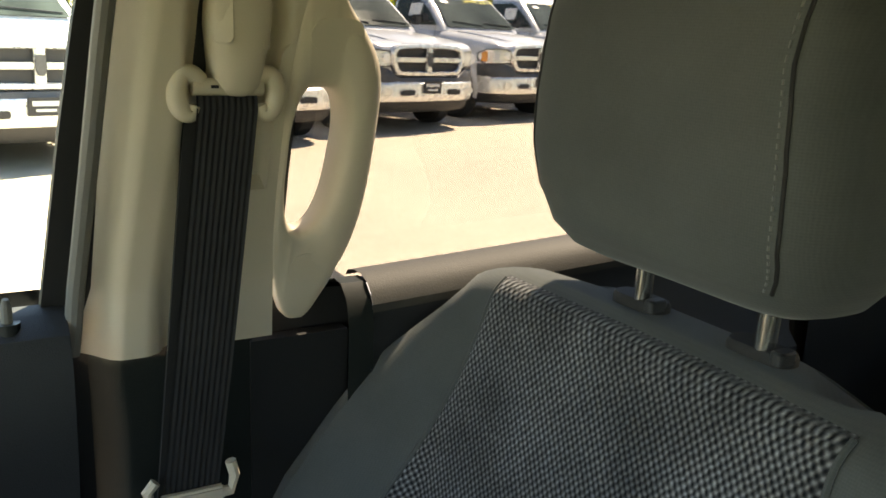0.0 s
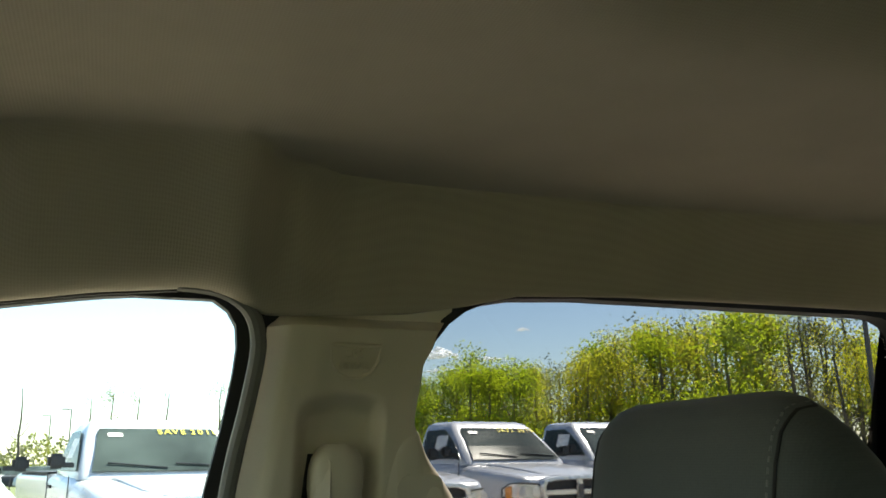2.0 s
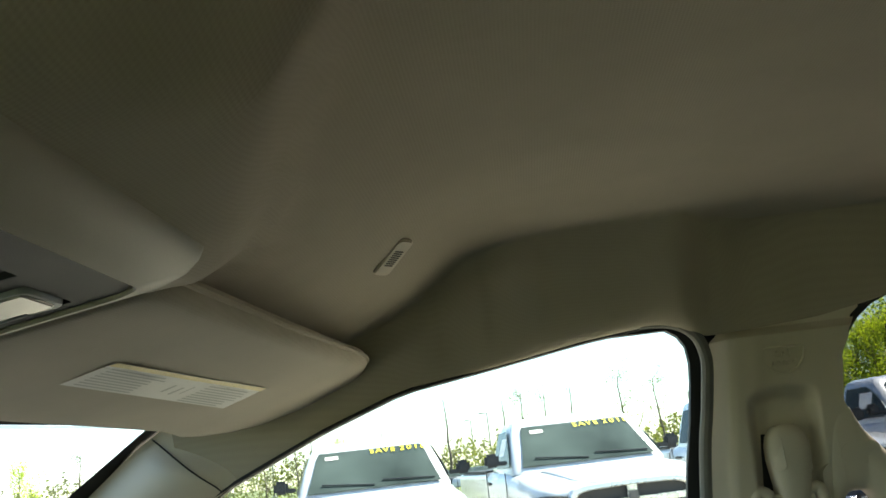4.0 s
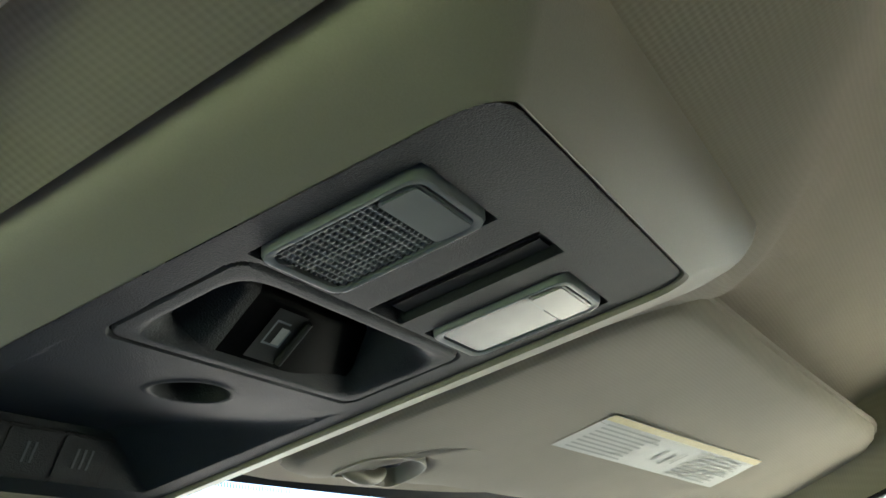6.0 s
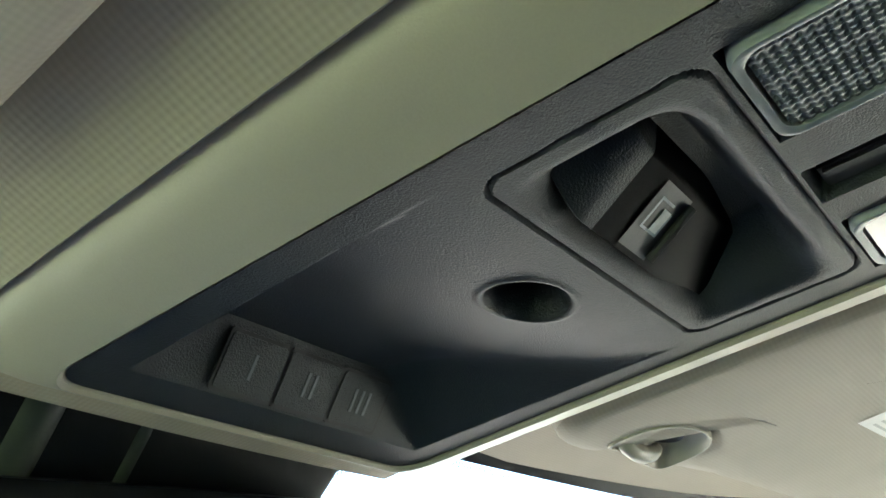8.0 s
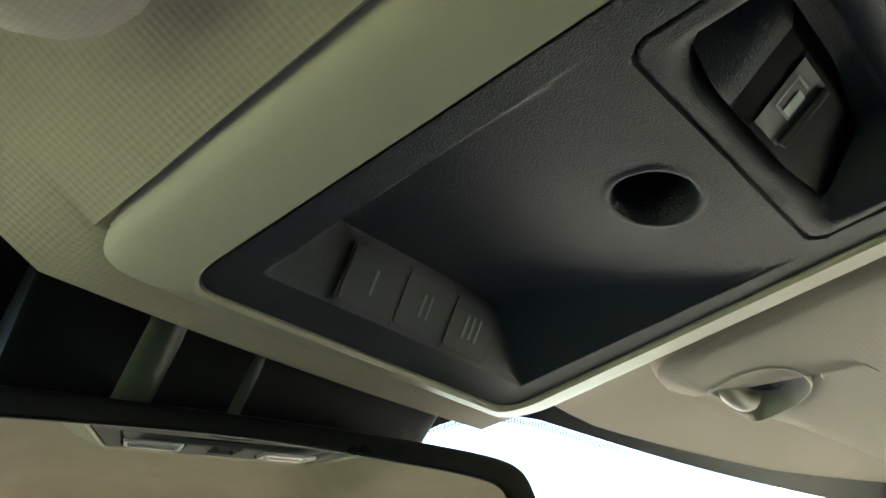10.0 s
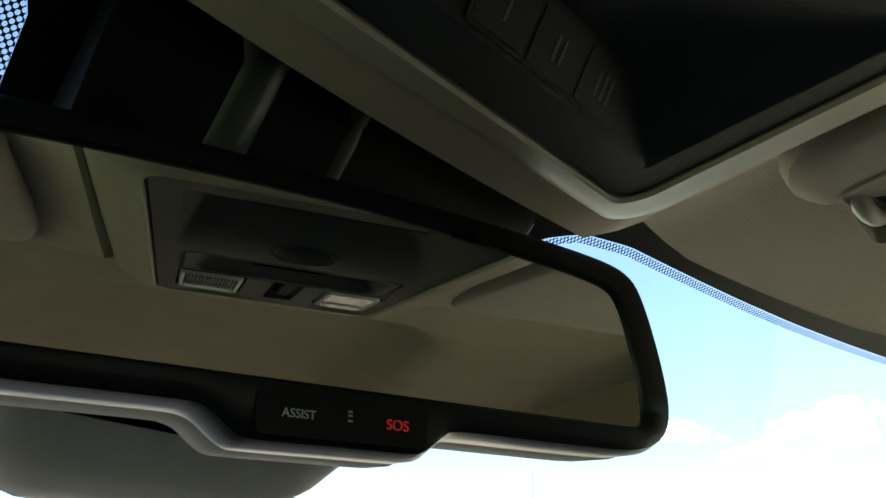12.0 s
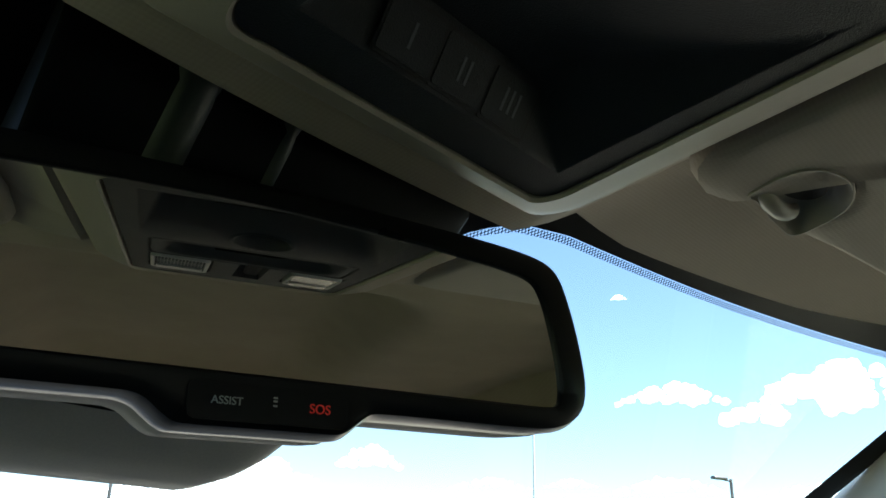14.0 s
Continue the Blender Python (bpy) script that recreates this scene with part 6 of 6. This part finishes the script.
for k in range(46000):
    az_ = rnd.uniform(40, 168)
    r = rnd.uniform(84, 120)
    x, y = at_az(az_, r)
    z = rnd.random() ** 0.8 * (2.6 + 0.9 * math.sin(az_ * 0.9) ** 2 + 1.4 * math.sin(az_ * 0.23) ** 2 + 0.5 * math.sin(az_ * 7.3))
    s = rnd.uniform(0.08, 0.22)
    u = Vector((rnd.gauss(0, 1), rnd.gauss(0, 1), rnd.gauss(0, 1))).normalized()
    w = u.orthogonal().normalized()
    scrub.faces.new([scrub.verts.new(Vector((x, y, z)) + v) for v in (u * s, w * s, -u * s, -w * s)])
solo("scrub", scrub, LEAF_C, "low spring scrub and hedge at the field's edge", "scrub", "stuff", smooth=False)


# lamp poles
def lamp_pole(x, y, h, turn):
    pl = thing("street_lamp", (x, y, 0), "tall grey steel lot lamp pole", "street lamp", "lot lamps")
    part("pole", tube([(x, y, 0), (x, y, h)], [0.11, 0.07], 10), POLE, pl)
    d = Vector((math.sin(radians(turn)), math.cos(radians(turn)), 0))
    part("arm", tube([Vector((x, y, h - 0.1)), Vector((x, y, h - 0.05)) + d * 0.5], 0.04, 6), POLE, pl)
    c_ = Vector((x, y, h)) + d * 0.75
    part("lamp_head", loft([[c_ + d * u * 0.42 + Vector((-d.y, d.x, 0)) * v * w + Vector((0, 0, z)) for u, v in rrect(0, 0, 2, 2, 0.3, 3)] for w, z in ((0.16, -0.06), (0.18, 0.0), (0.12, 0.07))], True, (True, True)), POLE, pl)
    part("base", tube([(x, y, 0), (x, y, 0.7)], 0.3, 12), PRINT, pl, "round concrete base")


for az_, r, h, turn in ((136.6, 34, 9.5, 60), (28.2, 42, 6.0, 110), (66.4, 44, 6.6, 290), (70.0, 95, 7.0, 20), (73.5, 110, 7.0, 20), (76.0, 120, 7.0, 20), (86.4, 130, 8.0, 20), (87.5, 115, 8.0, 20)):
    lamp_pole(*at_az(az_, r), h, turn)
flag = thing("flag_pole", (*at_az(54.4, 48), 0), "slender white flag pole", "flag pole")
fx_, fy_ = at_az(54.4, 48)
part("pole", tube([(fx_, fy_, 0), (fx_, fy_, 9.6)], [0.09, 0.05], 8), WHITE_PRINT, flag)


# far parked cars, a few specks of colour
def far_car(x, y, turn, paint):
    fc = thing("parked_car", (0, 0, 0), "small far-off parked car", "car", "far parked cars")
    part("body", loft([[(u, y_, v) for u, v in rrect(0, (0.3 + z1) / 2, 1.7, z1 - 0.3, 0.15, 3)] for y_, z1 in ((-2.2, 0.8), (-2.1, 0.95), (-0.9, 1.0), (1.0, 0.95), (2.0, 0.85), (2.15, 0.6))], True, (True, True)), paint, fc)
    part("cabin", loft([[(u * hw, v * hl - 0.3, z) for u, v in rrect(0, 0, 2, 2, 0.25, 3)] for hw, hl, z in ((0.8, 1.35, 0.93), (0.62, 0.75, 1.42), (0.5, 0.6, 1.46))], True, (False, True)), CAR_GLASS, fc)
    for sx_ in (-0.8, 0.8):
        for wy in (-1.3, 1.35):
            w = part("wheel", lathe_x([(-0.1, 0.1), (-0.1, 0.3), (0.1, 0.3), (0.1, 0.1)], 14), TYRE, fc)
            w.location = (sx_, wy, 0.3)
    fc.matrix_basis = pose(x, y, 0, 0, 0, turn)
    return fc


for k in range(9):
    p = (WHITE_PAINT, SILVER_PAINT, CAR_DARK)[k % 3]
    far_car(*at_az(86.8 - 0.9 * k, 62 + 1.6 * k), 75 + 3 * k, p)


# clouds: lumpy flat-bottomed banks, far off
def cloud(az_, el, wide, tall, seed):
    rnd = random.Random(seed)
    R = 1400.0
    c_ = Vector((R * math.sin(radians(az_)) * math.cos(radians(el)), R * math.cos(radians(az_)) * math.cos(radians(el)), R * math.sin(radians(el))))
    right = Vector((math.cos(radians(az_)), -math.sin(radians(az_)), 0))
    W, H = R * math.tan(radians(wide / 2)), R * math.tan(radians(tall))
    bm = bmesh.new()
    for k in range(60):
        s = rnd.uniform(-1, 1)
        h = (1 - abs(s) ** 1.5) * rnd.random() ** 0.7
        r = H * rnd.uniform(0.08, 0.30) * (1.15 - 0.6 * abs(s))
        ce = c_ + right * s * W + Vector((0, 0, h * H * 0.8)) + c_.normalized() * rnd.uniform(-0.3, 0.3) * W
        made = bmesh.ops.create_icosphere(bm, subdivisions=3, radius=1)
        for v in made["verts"]:
            n_ = v.co.copy()
            q = n_ * 1.7 + Vector((k * 3.1, seed, 0))
            v.co = ce + Vector((n_.x, n_.y, n_.z * 0.75)) * r * (1 + 0.45 * noise.noise(q) + 0.22 * noise.noise(q * 2.7))
    solo("cloud", bm, CLOUD, "small white fair-weather cloud in blue sky", "cloud", "stuff", group="clouds")


for k, row in enumerate(((110.4, 6.5, 2.6, 0.75), (113.6, 6.3, 2.7, 0.3), (110.6, 5.6, 3.0, 0.3), (115.9, 8.2, 0.9, 0.25), (133.8, 6.3, 2.2, 0.4), (137.0, 5.8, 3.0, 0.6), (122.5, 12.6, 2.2, 0.4),
                         (63.9, 11.3, 6.6, 1.5), (74.5, 10.2, 14.5, 3.6), (37.0, 5.0, 12.0, 2.9), (44.3, 7.2, 4.2, 1.5), (52.2, 6.0, 5.4, 0.8), (57.4, 6.2, 3.4, 0.5), (63.4, 5.8, 7.0, 1.1), (72.0, 5.2, 8.0, 1.2), (30, 4.4, 6, 1.2), (61.0, 18.0, 1.0, 0.35), (84, 12.5, 6, 2.0))):
    cloud(*row, seed=20 + k)
